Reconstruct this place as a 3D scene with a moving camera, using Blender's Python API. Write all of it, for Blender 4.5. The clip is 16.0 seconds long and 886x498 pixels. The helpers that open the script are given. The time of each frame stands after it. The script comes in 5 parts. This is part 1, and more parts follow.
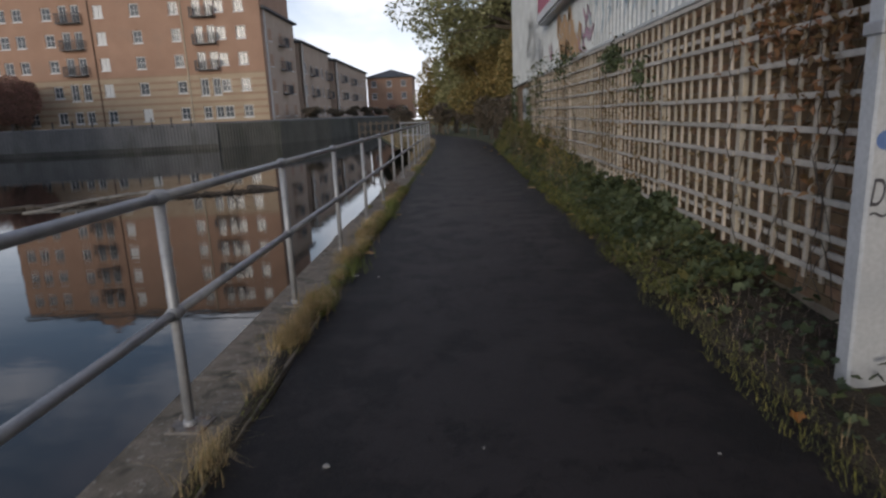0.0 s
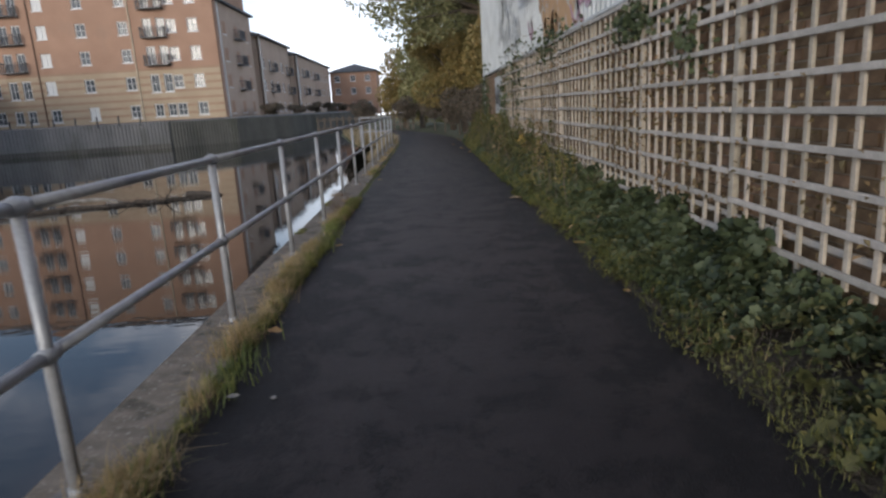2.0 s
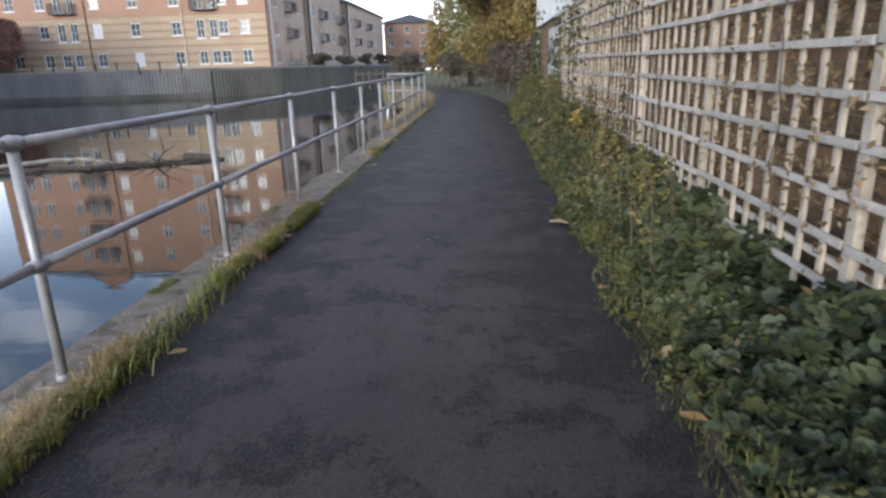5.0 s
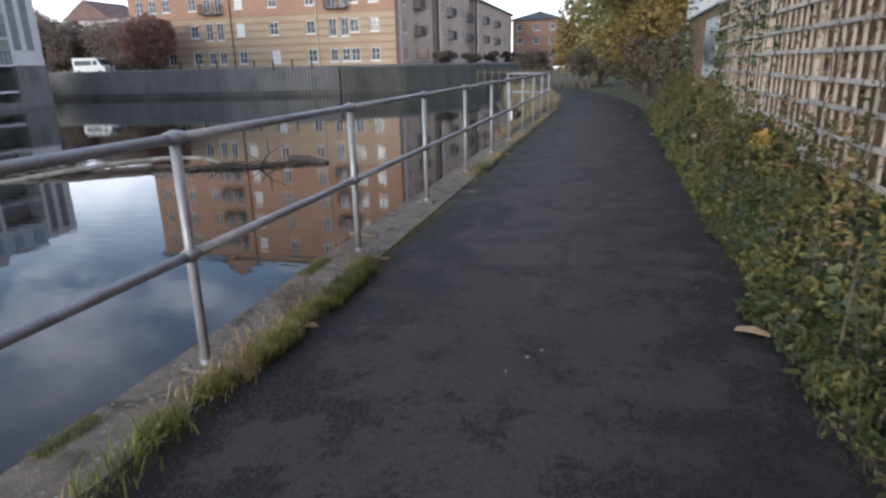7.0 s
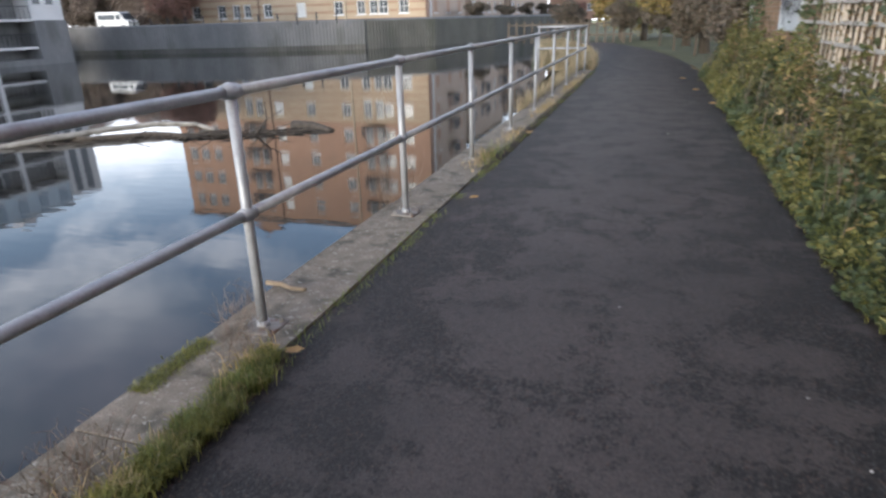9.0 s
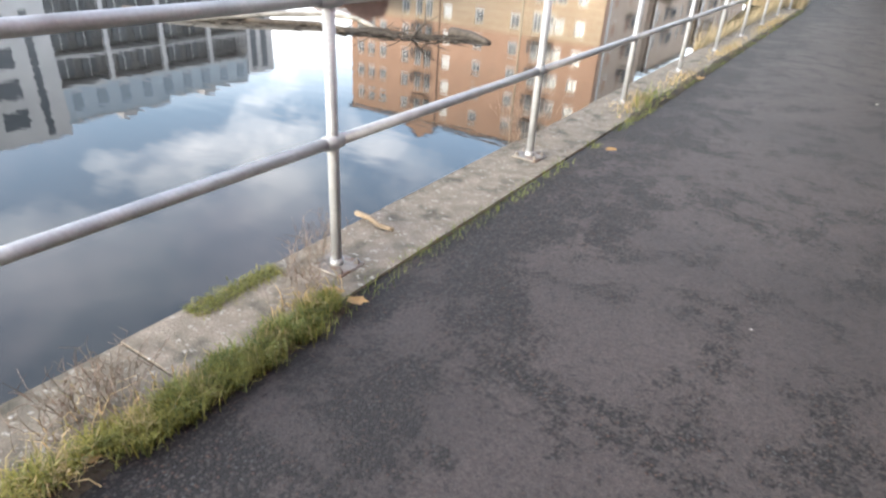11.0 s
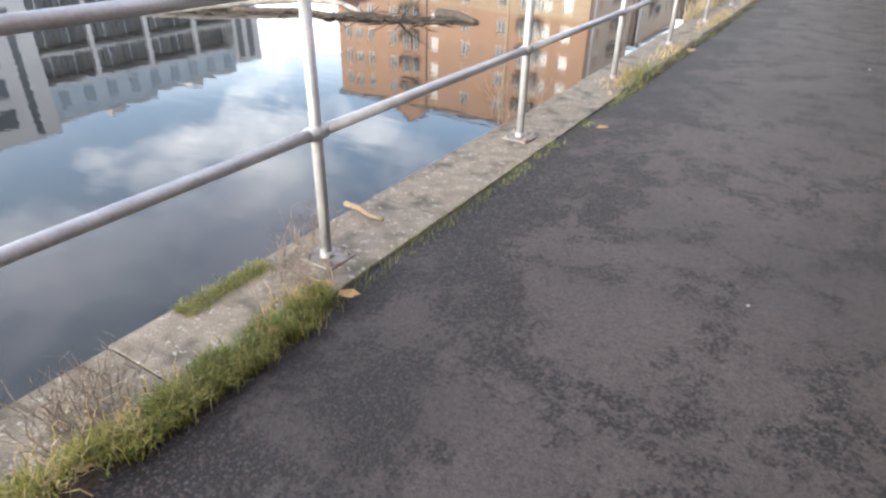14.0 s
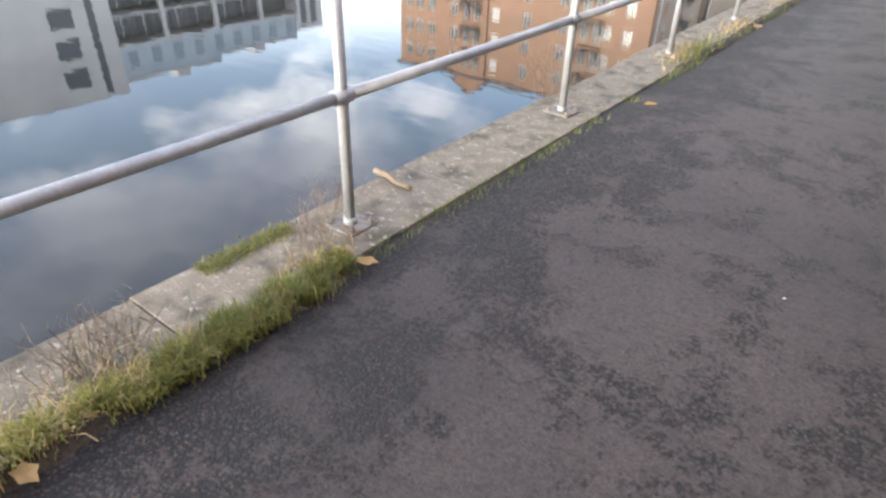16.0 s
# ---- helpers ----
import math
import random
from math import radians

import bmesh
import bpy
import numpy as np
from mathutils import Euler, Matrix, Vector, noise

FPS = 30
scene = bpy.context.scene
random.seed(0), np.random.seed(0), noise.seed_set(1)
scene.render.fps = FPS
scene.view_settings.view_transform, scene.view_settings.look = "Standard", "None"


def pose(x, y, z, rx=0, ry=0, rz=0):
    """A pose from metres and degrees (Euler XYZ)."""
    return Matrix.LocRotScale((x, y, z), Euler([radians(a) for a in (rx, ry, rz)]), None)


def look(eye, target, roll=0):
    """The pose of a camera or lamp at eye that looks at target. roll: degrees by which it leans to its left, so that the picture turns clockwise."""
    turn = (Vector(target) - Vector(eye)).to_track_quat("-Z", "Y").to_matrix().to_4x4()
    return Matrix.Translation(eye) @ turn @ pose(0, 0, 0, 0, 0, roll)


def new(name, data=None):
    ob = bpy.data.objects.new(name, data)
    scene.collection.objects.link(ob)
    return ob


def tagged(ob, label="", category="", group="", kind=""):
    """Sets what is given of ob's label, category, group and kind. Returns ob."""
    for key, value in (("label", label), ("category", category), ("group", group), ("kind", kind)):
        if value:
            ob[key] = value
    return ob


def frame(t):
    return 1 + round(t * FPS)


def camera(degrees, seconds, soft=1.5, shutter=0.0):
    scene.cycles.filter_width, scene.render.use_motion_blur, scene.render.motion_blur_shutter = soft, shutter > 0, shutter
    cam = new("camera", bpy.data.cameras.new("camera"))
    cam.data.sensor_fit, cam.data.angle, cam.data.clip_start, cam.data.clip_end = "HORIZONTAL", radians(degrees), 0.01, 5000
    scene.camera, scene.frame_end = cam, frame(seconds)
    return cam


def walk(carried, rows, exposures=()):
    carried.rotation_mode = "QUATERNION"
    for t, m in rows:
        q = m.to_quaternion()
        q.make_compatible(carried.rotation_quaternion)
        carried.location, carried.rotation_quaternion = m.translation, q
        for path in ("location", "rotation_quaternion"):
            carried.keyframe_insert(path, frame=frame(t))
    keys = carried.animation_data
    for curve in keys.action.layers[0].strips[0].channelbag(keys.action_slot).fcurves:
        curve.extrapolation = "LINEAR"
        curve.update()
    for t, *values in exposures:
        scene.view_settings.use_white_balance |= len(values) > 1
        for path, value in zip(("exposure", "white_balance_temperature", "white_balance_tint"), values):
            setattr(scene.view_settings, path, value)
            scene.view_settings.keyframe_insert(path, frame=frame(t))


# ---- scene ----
cam = camera(71.6, 16.0, soft=2.5, shutter=0.3)
PATH = [
    (0, (-0.071, -0.337, 1.403), (-0.14, 1.615, 0.974), -2.6),
    (0.5, (-0.095, 0.279, 1.408), (-0.138, 2.232, 0.981), -4.2),
    (1, (-0.13, 0.912, 1.388), (-0.439, 2.836, 0.937), -3.8),
    (1.5, (-0.122, 1.568, 1.389), (-0.236, 3.533, 1.034), -1.6),
    (2, (-0.014, 2.144, 1.343), (0.014, 4.093, 0.893), -3.4),
    (2.5, (0.021, 2.89, 1.335), (0.1, 4.826, 0.839), -0.5),
    (3, (0.176, 3.39, 1.357), (0.291, 5.335, 0.906), -3.5),
    (3.5, (0.358, 3.972, 1.376), (0.518, 5.91, 0.905), -2.9),
    (4, (0.474, 4.442, 1.372), (0.669, 6.373, 0.893), -1.9),
    (4.5, (0.553, 5.037, 1.368), (0.572, 6.955, 0.801), -2.0),
    (6.8, (0.48, 7.419, 1.365), (0.04, 9.282, 0.787), -1.1),
    (7, (0.435, 7.65, 1.376), (-0.073, 9.498, 0.804), -1.4),
    (7.5, (0.346, 8.184, 1.337), (-0.18, 10.02, 0.746), -0.9),
    (8, (0.311, 8.685, 1.365), (-0.188, 10.517, 0.738), -3.3),
    (8.5, (0.301, 9.192, 1.349), (-0.194, 11.005, 0.665), -1.4),
    (9, (0.252, 9.664, 1.355), (-0.345, 11.44, 0.655), -1.7),
    (9.5, (0.26, 9.984, 1.332), (-0.607, 11.595, 0.524), 2.7),
    (9.7, (0.239, 10.069, 1.369), (-0.678, 11.566, 0.411), 4.0),
    (11.8, (0.231, 10.154, 1.37), (-0.731, 11.637, 0.434), 2.7),
    (12, (0.223, 10.16, 1.366), (-0.738, 11.633, 0.413), 2.3),
    (12.5, (0.226, 10.179, 1.381), (-0.722, 11.649, 0.411), 1.6),
    (13, (0.228, 10.185, 1.365), (-0.724, 11.644, 0.384), 1.1),
    (13.5, (0.23, 10.189, 1.367), (-0.706, 11.655, 0.381), 1.1),
    (14, (0.233, 10.194, 1.368), (-0.685, 11.668, 0.376), 1.1),
    (14.5, (0.224, 10.212, 1.367), (-0.68, 11.687, 0.364), 0.8),
    (15, (0.246, 10.232, 1.359), (-0.677, 11.69, 0.347), 0.1),
    (15.5, (0.263, 10.226, 1.356), (-0.79, 11.608, 0.366), 0.5),
    (16, (0.305, 10.291, 1.338), (-0.719, 11.637, 0.27), 1.5),
]
EXPOSURES = [(0.0, -0.55, 6250, 8), (1.0, -0.25, 6250, 7), (1.5, -0.22, 6150, 6), (2.0, -0.05, 6050, 7), (2.5, 0.3, 5850, 7), (3.5, 0.46, 5750, 7), (4.5, 0.82, 5800, 6), (7.0, 0.45, 5850, 6), (8.0, 0.68, 5950, 6), (9.0, 1.05, 6050, 5), (9.7, 1.8, 6400, 3), (12.0, 2.2, 6550, 3), (13.0, 2.14, 6550, 4), (16.0, 2.12, 6550, 4)]
walk(cam, [(t, look(eye, target, roll)) for t, eye, target, roll in PATH], EXPOSURES)

# ---- world and sun ----
SUN_EL, SUN_AZ = 10.0, 196.0          # degrees; azimuth clockwise from +y
world = bpy.data.worlds.new("sky")
scene.world = world
world.use_nodes = True
wn, wl = world.node_tree.nodes, world.node_tree.links
wn.clear()
w_out = wn.new("ShaderNodeOutputWorld")
w_bg = wn.new("ShaderNodeBackground")
w_bg.inputs["Strength"].default_value = 0.15
sky = wn.new("ShaderNodeTexSky")
sky.sky_type = "NISHITA"
sky.sun_disc = False
sky.sun_elevation = radians(SUN_EL)
sky.sun_rotation = radians(SUN_AZ)
sky.air_density, sky.dust_density, sky.ozone_density = 1.0, 0.7, 3.5
w_tc = wn.new("ShaderNodeTexCoord")


def w_range(v, a, b, c, d):
    q = wn.new("ShaderNodeMapRange")
    for key, value in (("From Min", a), ("From Max", b), ("To Min", c), ("To Max", d)):
        q.inputs[key].default_value = value
    wl.new(v, q.inputs["Value"])
    return q.outputs["Result"]


def w_times(a, b):
    q = wn.new("ShaderNodeMath")
    q.operation = "MULTIPLY"
    wl.new(a, q.inputs[0])
    wl.new(b, q.inputs[1])
    return q.outputs["Value"]


def w_clouds(squash, shift, scale, lo, hi):
    """Cover of one layer of clouds, 0 to 1."""
    m = wn.new("ShaderNodeMapping")
    m.inputs["Scale"].default_value, m.inputs["Location"].default_value = (1.0, 1.0, squash), shift
    q = wn.new("ShaderNodeTexNoise")
    q.inputs["Scale"].default_value, q.inputs["Detail"].default_value, q.inputs["Roughness"].default_value = scale, 8.0, 0.55
    wl.new(w_tc.outputs["Generated"], m.inputs["Vector"])
    wl.new(m.outputs["Vector"], q.inputs["Vector"])
    return w_range(q.outputs["Fac"], lo, hi, 0.0, 1.0)


def w_over(f, below, rgb):
    q = wn.new("ShaderNodeMix")
    q.data_type = "RGBA"
    q.inputs["B"].default_value = (*rgb, 1)
    wl.new(f, q.inputs["Factor"])
    wl.new(below, q.inputs["A"])
    return q.outputs["Result"]


w_sep = wn.new("ShaderNodeSeparateXYZ")
wl.new(w_tc.outputs["Generated"], w_sep.inputs["Vector"])
w_up = w_sep.outputs["Z"]
w_col = w_over(w_times(w_clouds(1.6, (3.1, 0.4, 0.0), 2.6, 0.46, 0.72), w_range(w_up, 0.2, 0.5, 0.0, 0.6)), sky.outputs["Color"], (6.2, 5.4, 6.3))     # thin mauve veils overhead
w_col = w_over(w_times(w_clouds(1.9, (0.12, 0.2, 0.1), 2.9, 0.48, 0.66), w_range(w_up, 0.26, 0.44, 0.95, 0.12)), w_col, (12.2, 11.4, 11.5))             # puffs of white cloud
w_col = w_over(w_range(w_up, 0.02, 0.27, 0.95, 0.10), w_col, (13.4, 13.1, 14.0))                                                                      # white haze towards the horizon
wl.new(w_col, w_bg.inputs["Color"])
wl.new(w_bg.outputs["Background"], w_out.inputs["Surface"])

sun_data = bpy.data.lights.new("sun", "SUN")
sun_data.energy, sun_data.angle, sun_data.color = 1.8, radians(16), (1.0, 0.86, 0.72)
sun = new("sun", sun_data)
sun_dir = Vector((math.sin(radians(SUN_AZ)) * math.cos(radians(SUN_EL)), math.cos(radians(SUN_AZ)) * math.cos(radians(SUN_EL)), math.sin(radians(SUN_EL))))
sun.matrix_world = look(sun_dir * 50, (0, 0, 0))


# ---- materials ----
def mat(name, dark, light, rough=0.8, scale=6.0, fine=60.0, bump=0.3, metal=0.0, spread=0.0, island=0.0, stain=None, stain_scale=1.2,
        stain_from=0.55, fine_mix=0.35, bump_dist=0.01, stretch=(1, 1, 1), spec=0.5):
    """A surface with broad and fine variation, stains and fine relief; spread and island vary it from piece to piece."""
    m = bpy.data.materials.new(name)
    m.use_nodes = True
    n, l = m.node_tree.nodes, m.node_tree.links
    b = n["Principled BSDF"]
    b.inputs["Roughness"].default_value, b.inputs["Metallic"].default_value = rough, metal
    b.inputs["Specular IOR Level"].default_value = spec
    tc = n.new("ShaderNodeTexCoord")
    mp = n.new("ShaderNodeMapping")
    mp.inputs["Scale"].default_value = stretch
    l.new(tc.outputs["Object"], mp.inputs["Vector"])

    def noise_node(s, detail=4.0):
        q = n.new("ShaderNodeTexNoise")
        q.inputs["Scale"].default_value, q.inputs["Detail"].default_value = s, detail
        l.new(mp.outputs["Vector"], q.inputs["Vector"])
        return q.outputs["Fac"]

    def mixed(f, a, c):
        q = n.new("ShaderNodeMix")
        q.data_type = "RGBA"
        for key, v in (("Factor", f), ("A", a), ("B", c)):
            if isinstance(v, (tuple, float)):
                q.inputs[key].default_value = v if isinstance(v, float) else (*v, 1)
            else:
                l.new(v, q.inputs[key])
        return q.outputs["Result"]

    def ramp(v, lo, hi):
        q = n.new("ShaderNodeMapRange")
        q.inputs["From Min"].default_value, q.inputs["From Max"].default_value = lo, hi
        l.new(v, q.inputs["Value"])
        return q.outputs["Result"]

    broad, grain = noise_node(scale), noise_node(fine, 3.0)
    col = mixed(ramp(broad, 0.3, 0.7), dark, light)
    mean = tuple((p + q) / 2 for p, q in zip(dark, light))
    far = tuple(q * 0.55 for q in mean)
    col = mixed(ramp(grain, 0.35, 0.75), mixed(fine_mix, col, far), col)
    if stain:
        col = mixed(ramp(noise_node(stain_scale, 5.0), stain_from, stain_from + 0.15), col, stain)
    for amount, node, out in ((spread, "ShaderNodeObjectInfo", "Random"), (island, "ShaderNodeNewGeometry", "Random Per Island")):
        if amount:
            q = n.new("ShaderNodeHueSaturation")
            r = n.new(node)
            l.new(ramp_to(n, l, r.outputs[out], 1 - amount, 1 + amount), q.inputs["Value"])
            l.new(ramp_to(n, l, r.outputs[out], 0.5 + amount * 0.04, 0.5 - amount * 0.04), q.inputs["Hue"])
            l.new(col, q.inputs["Color"])
            col = q.outputs["Color"]
    l.new(col, b.inputs["Base Color"])
    if bump:
        q = n.new("ShaderNodeBump")
        q.inputs["Strength"].default_value, q.inputs["Distance"].default_value = bump, bump_dist
        l.new(grain, q.inputs["Height"])
        l.new(q.outputs["Normal"], b.inputs["Normal"])
    return m


def ramp_to(n, l, v, lo, hi):
    q = n.new("ShaderNodeMapRange")
    q.inputs["To Min"].default_value, q.inputs["To Max"].default_value = lo, hi
    l.new(v, q.inputs["Value"])
    return q.outputs["Result"]


M_TARMAC = mat("tarmac", (0.050, 0.046, 0.048), (0.074, 0.067, 0.068), 0.85, 1.0, 60, 0.0)
M_CONCRETE = mat("weathered_concrete", (0.168, 0.14, 0.104), (0.37, 0.312, 0.242), 0.95, 11, 120, 0.8, spread=0.10, stain=(0.085, 0.076, 0.055), stain_scale=6.0, stain_from=0.52, fine_mix=0.85, bump_dist=0.006)
M_QUAY = mat("dark_quay_stone", (0.07, 0.065, 0.055), (0.15, 0.14, 0.12), 0.9, 2, 30, 0.6)
M_STEEL = mat("galvanised_steel", (0.315, 0.325, 0.34), (0.48, 0.485, 0.495), 0.45, 9, 80, 0.15, metal=0.25, stain=(0.27, 0.265, 0.26), stain_scale=7, stain_from=0.6)
M_PLATE = mat("dull_steel_plate", (0.20, 0.18, 0.16), (0.34, 0.31, 0.28), 0.65, 20, 90, 0.3, metal=0.4, stain=(0.18, 0.10, 0.06), stain_scale=14)
M_SOIL = mat("soil", (0.03, 0.024, 0.017), (0.09, 0.07, 0.045), 1.0, 3, 40, 1.0, bump_dist=0.03)
M_EARTH = mat("rough_grassland", (0.05, 0.06, 0.025), (0.12, 0.12, 0.05), 1.0, 0.3, 6, 0.6, bump_dist=0.05)
M_TIMBER = mat("weathered_trellis_timber", (0.42, 0.355, 0.27), (0.64, 0.56, 0.45), 0.85, 8, 60, 0.4, spread=0.2, stain=(0.28, 0.26, 0.21), stain_scale=5, stain_from=0.58)
M_BATTEN = mat("silvered_batten_timber", (0.42, 0.38, 0.325), (0.60, 0.55, 0.475), 0.85, 8, 60, 0.4, spread=0.16, stain=(0.27, 0.26, 0.23), stain_scale=5, stain_from=0.58)
M_BRICK = mat("brown_brick", (0.175, 0.108, 0.060), (0.31, 0.205, 0.115), 0.9, 9, 70, 0.5, spread=0.25)
M_BRICK_FAR = mat("brown_brick_joined", (0.175, 0.108, 0.060), (0.31, 0.205, 0.115), 0.9, 9, 70, 0.5, island=0.25)
M_MORTAR = mat("mortar", (0.22, 0.18, 0.13), (0.34, 0.29, 0.22), 0.95, 6, 80, 0.4)
M_CLAD = mat("painted_cladding", (0.50, 0.52, 0.51), (0.68, 0.69, 0.67), 0.6, 1.2, 25, 0.1, stain=(0.42, 0.43, 0.40), stain_scale=1.6, stain_from=0.57)
M_WATER = mat("river_water", (0.015, 0.015, 0.013), (0.024, 0.022, 0.019), 0.02, 0.3, 2, 0.0, spec=0.6)
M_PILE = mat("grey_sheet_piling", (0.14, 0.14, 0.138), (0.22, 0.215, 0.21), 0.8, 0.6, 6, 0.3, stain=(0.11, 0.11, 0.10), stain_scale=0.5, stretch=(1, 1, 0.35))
M_ORANGE = mat("orange_brick_wall", (0.365, 0.222, 0.150), (0.45, 0.280, 0.192), 0.9, 0.5, 9, 0.2, stain=(0.34, 0.22, 0.155), stain_scale=0.3, stain_from=0.56)
M_CREAM = mat("cream_brick_band", (0.43, 0.33, 0.225), (0.52, 0.41, 0.285), 0.9, 0.5, 9, 0.2)
M_BAND = mat("brown_brick_band", (0.34, 0.22, 0.15), (0.42, 0.28, 0.19), 0.9, 0.7, 9, 0.2)
M_SIDEBRICK = mat("dull_brown_brick", (0.43, 0.325, 0.25), (0.53, 0.41, 0.32), 0.9, 0.5, 9, 0.2, stain=(0.40, 0.33, 0.27), stain_scale=0.3, stain_from=0.56)
M_BANK = mat("overgrown_dark_piling", (0.075, 0.075, 0.066), (0.14, 0.135, 0.115), 0.9, 0.5, 5, 0.4, stain=(0.06, 0.065, 0.045), stain_scale=0.4, stretch=(1, 1, 0.35))
M_GREYBLOCK = mat("grey_render", (0.50, 0.47, 0.45), (0.60, 0.56, 0.53), 0.9, 0.4, 8, 0.2)
M_ROOF = mat("dark_roof_slate", (0.06, 0.065, 0.07), (0.12, 0.12, 0.125), 0.8, 1.2, 10, 0.4)
M_WHITE = mat("white_paint", (0.70, 0.70, 0.70), (0.82, 0.82, 0.80), 0.5, 2, 30, 0.1)
M_BLIND = mat("white_blind", (0.70, 0.70, 0.68), (0.80, 0.79, 0.76), 0.7, 2, 30, 0.1)
M_RENDER = mat("white_render", (0.60, 0.585, 0.57), (0.74, 0.715, 0.69), 0.85, 0.5, 12, 0.2, stain=(0.5, 0.48, 0.45), stain_scale=0.4, stain_from=0.6)
M_POST = mat("chalky_white_post", (0.42, 0.44, 0.46), (0.56, 0.57, 0.58), 0.6, 3, 40, 0.2, stain=(0.30, 0.26, 0.18), stain_scale=2.2, stain_from=0.58)
M_DARK = mat("dark_metal", (0.03, 0.03, 0.035), (0.06, 0.06, 0.065), 0.5, 3, 30, 0.1)
M_PIPE = mat("brown_downpipe", (0.14, 0.08, 0.05), (0.20, 0.12, 0.08), 0.6, 3, 30, 0.1)
M_PIPE2 = mat("cream_downpipe", (0.50, 0.42, 0.30), (0.62, 0.52, 0.38), 0.6, 3, 30, 0.1)
M_GLASS = mat("window_glass", (0.06, 0.07, 0.08), (0.12, 0.13, 0.14), 0.12, 0.3, 3, 0.0, spec=0.38)
M_BLUEGLASS = mat("pale_blue_cladding", (0.40, 0.48, 0.54), (0.52, 0.60, 0.66), 0.35, 0.6, 8, 0.0)
M_PALEPANE = mat("curtained_glass", (0.24, 0.30, 0.35), (0.34, 0.40, 0.45), 0.2, 0.5, 4, 0.0)
M_BARK = mat("bark", (0.07, 0.055, 0.04), (0.16, 0.13, 0.10), 0.95, 6, 40, 0.9, bump_dist=0.02, stretch=(1, 1, 0.3))
M_LOG = mat("bleached_driftwood", (0.22, 0.20, 0.17), (0.42, 0.39, 0.34), 0.9, 5, 40, 0.7)
M_TWIG = mat("wet_twigs", (0.04, 0.032, 0.025), (0.11, 0.09, 0.07), 0.9, 9, 40, 0.3)


def leaf_mat(name, dark, light, var=0.45, rough=0.6, trans=0.25):
    m = mat(name, dark, light, rough, 1.3, 40, 0.0, island=var)
    n, l = m.node_tree.nodes, m.node_tree.links
    b = n["Principled BSDF"]
    tr = n.new("ShaderNodeBsdfTranslucent")
    mx = n.new("ShaderNodeMixShader")
    mx.inputs["Fac"].default_value = trans
    l.new(b.inputs["Base Color"].links[0].from_socket, tr.inputs["Color"])
    l.new(b.outputs["BSDF"], mx.inputs[1])
    l.new(tr.outputs["BSDF"], mx.inputs[2])
    l.new(mx.outputs["Shader"], n["Material Output"].inputs["Surface"])
    return m


M_LEAF = leaf_mat("mallow_leaf", (0.042, 0.062, 0.028), (0.130, 0.157, 0.074))
M_LOW = leaf_mat("low_weed_leaf", (0.072, 0.080, 0.026), (0.16, 0.15, 0.05))
M_WEED = leaf_mat("yellowing_weed_leaf", (0.105, 0.118, 0.034), (0.265, 0.232, 0.077))
M_AUTUMN = leaf_mat("autumn_vine_leaf", (0.17, 0.09, 0.042), (0.36, 0.22, 0.10))
M_WITHER = leaf_mat("withered_tan_leaf", (0.17, 0.115, 0.055), (0.35, 0.26, 0.13))
M_TREE = leaf_mat("tree_leaf", (0.21, 0.18, 0.06), (0.42, 0.31, 0.12))
M_TREE2 = leaf_mat("dark_tree_leaf", (0.21, 0.22, 0.10), (0.40, 0.38, 0.18))
M_RED = leaf_mat("red_tree_leaf", (0.27, 0.16, 0.125), (0.39, 0.235, 0.18))
M_BUSH = leaf_mat("dull_bush_leaf", (0.12, 0.10, 0.075), (0.20, 0.165, 0.12))
M_BROWNTREE = leaf_mat("brown_autumn_leaf", (0.22, 0.18, 0.15), (0.36, 0.29, 0.24))
M_GRASS = leaf_mat("green_grass", (0.11, 0.15, 0.035), (0.26, 0.28, 0.08))
M_STRAW = leaf_mat("straw_grass", (0.35, 0.25, 0.10), (0.57, 0.45, 0.23))
M_BLEACHED = leaf_mat("bleached_grass", (0.27, 0.215, 0.12), (0.44, 0.37, 0.23))
M_DRY = leaf_mat("dead_stalk", (0.14, 0.105, 0.08), (0.26, 0.205, 0.16))

# tarmac: smooth worn patches among rough dark aggregate
t_n, t_l = M_TARMAC.node_tree.nodes, M_TARMAC.node_tree.links
t_b = t_n["Principled BSDF"]
t_tc = t_n.new("ShaderNodeTexCoord")


def t_noise(s, d, r=0.6):
    q = t_n.new("ShaderNodeTexNoise")
    q.inputs["Scale"].default_value, q.inputs["Detail"].default_value, q.inputs["Roughness"].default_value = s, d, r
    t_l.new(t_tc.outputs["Object"], q.inputs["Vector"])
    return q.outputs["Fac"]


def t_range(v, a, b, c=0.0, d=1.0):
    q = t_n.new("ShaderNodeMapRange")
    for key, x in (("From Min", a), ("From Max", b), ("To Min", c), ("To Max", d)):
        q.inputs[key].default_value = x
    t_l.new(v, q.inputs["Value"])
    return q.outputs["Result"]


def t_mix(f, a, b):
    q = t_n.new("ShaderNodeMix")
    q.data_type = "RGBA"
    t_l.new(f, q.inputs["Factor"])
    for key, x in (("A", a), ("B", b)):
        if isinstance(x, tuple):
            q.inputs[key].default_value = (*x, 1)
        else:
            t_l.new(x, q.inputs[key])
    return q.outputs["Result"]


def t_math(op, a, b):
    q = t_n.new("ShaderNodeMath")
    q.operation = op
    for k, x in enumerate((a, b)):
        if isinstance(x, float):
            q.inputs[k].default_value = x
        else:
            t_l.new(x, q.inputs[k])
    return q.outputs["Value"]


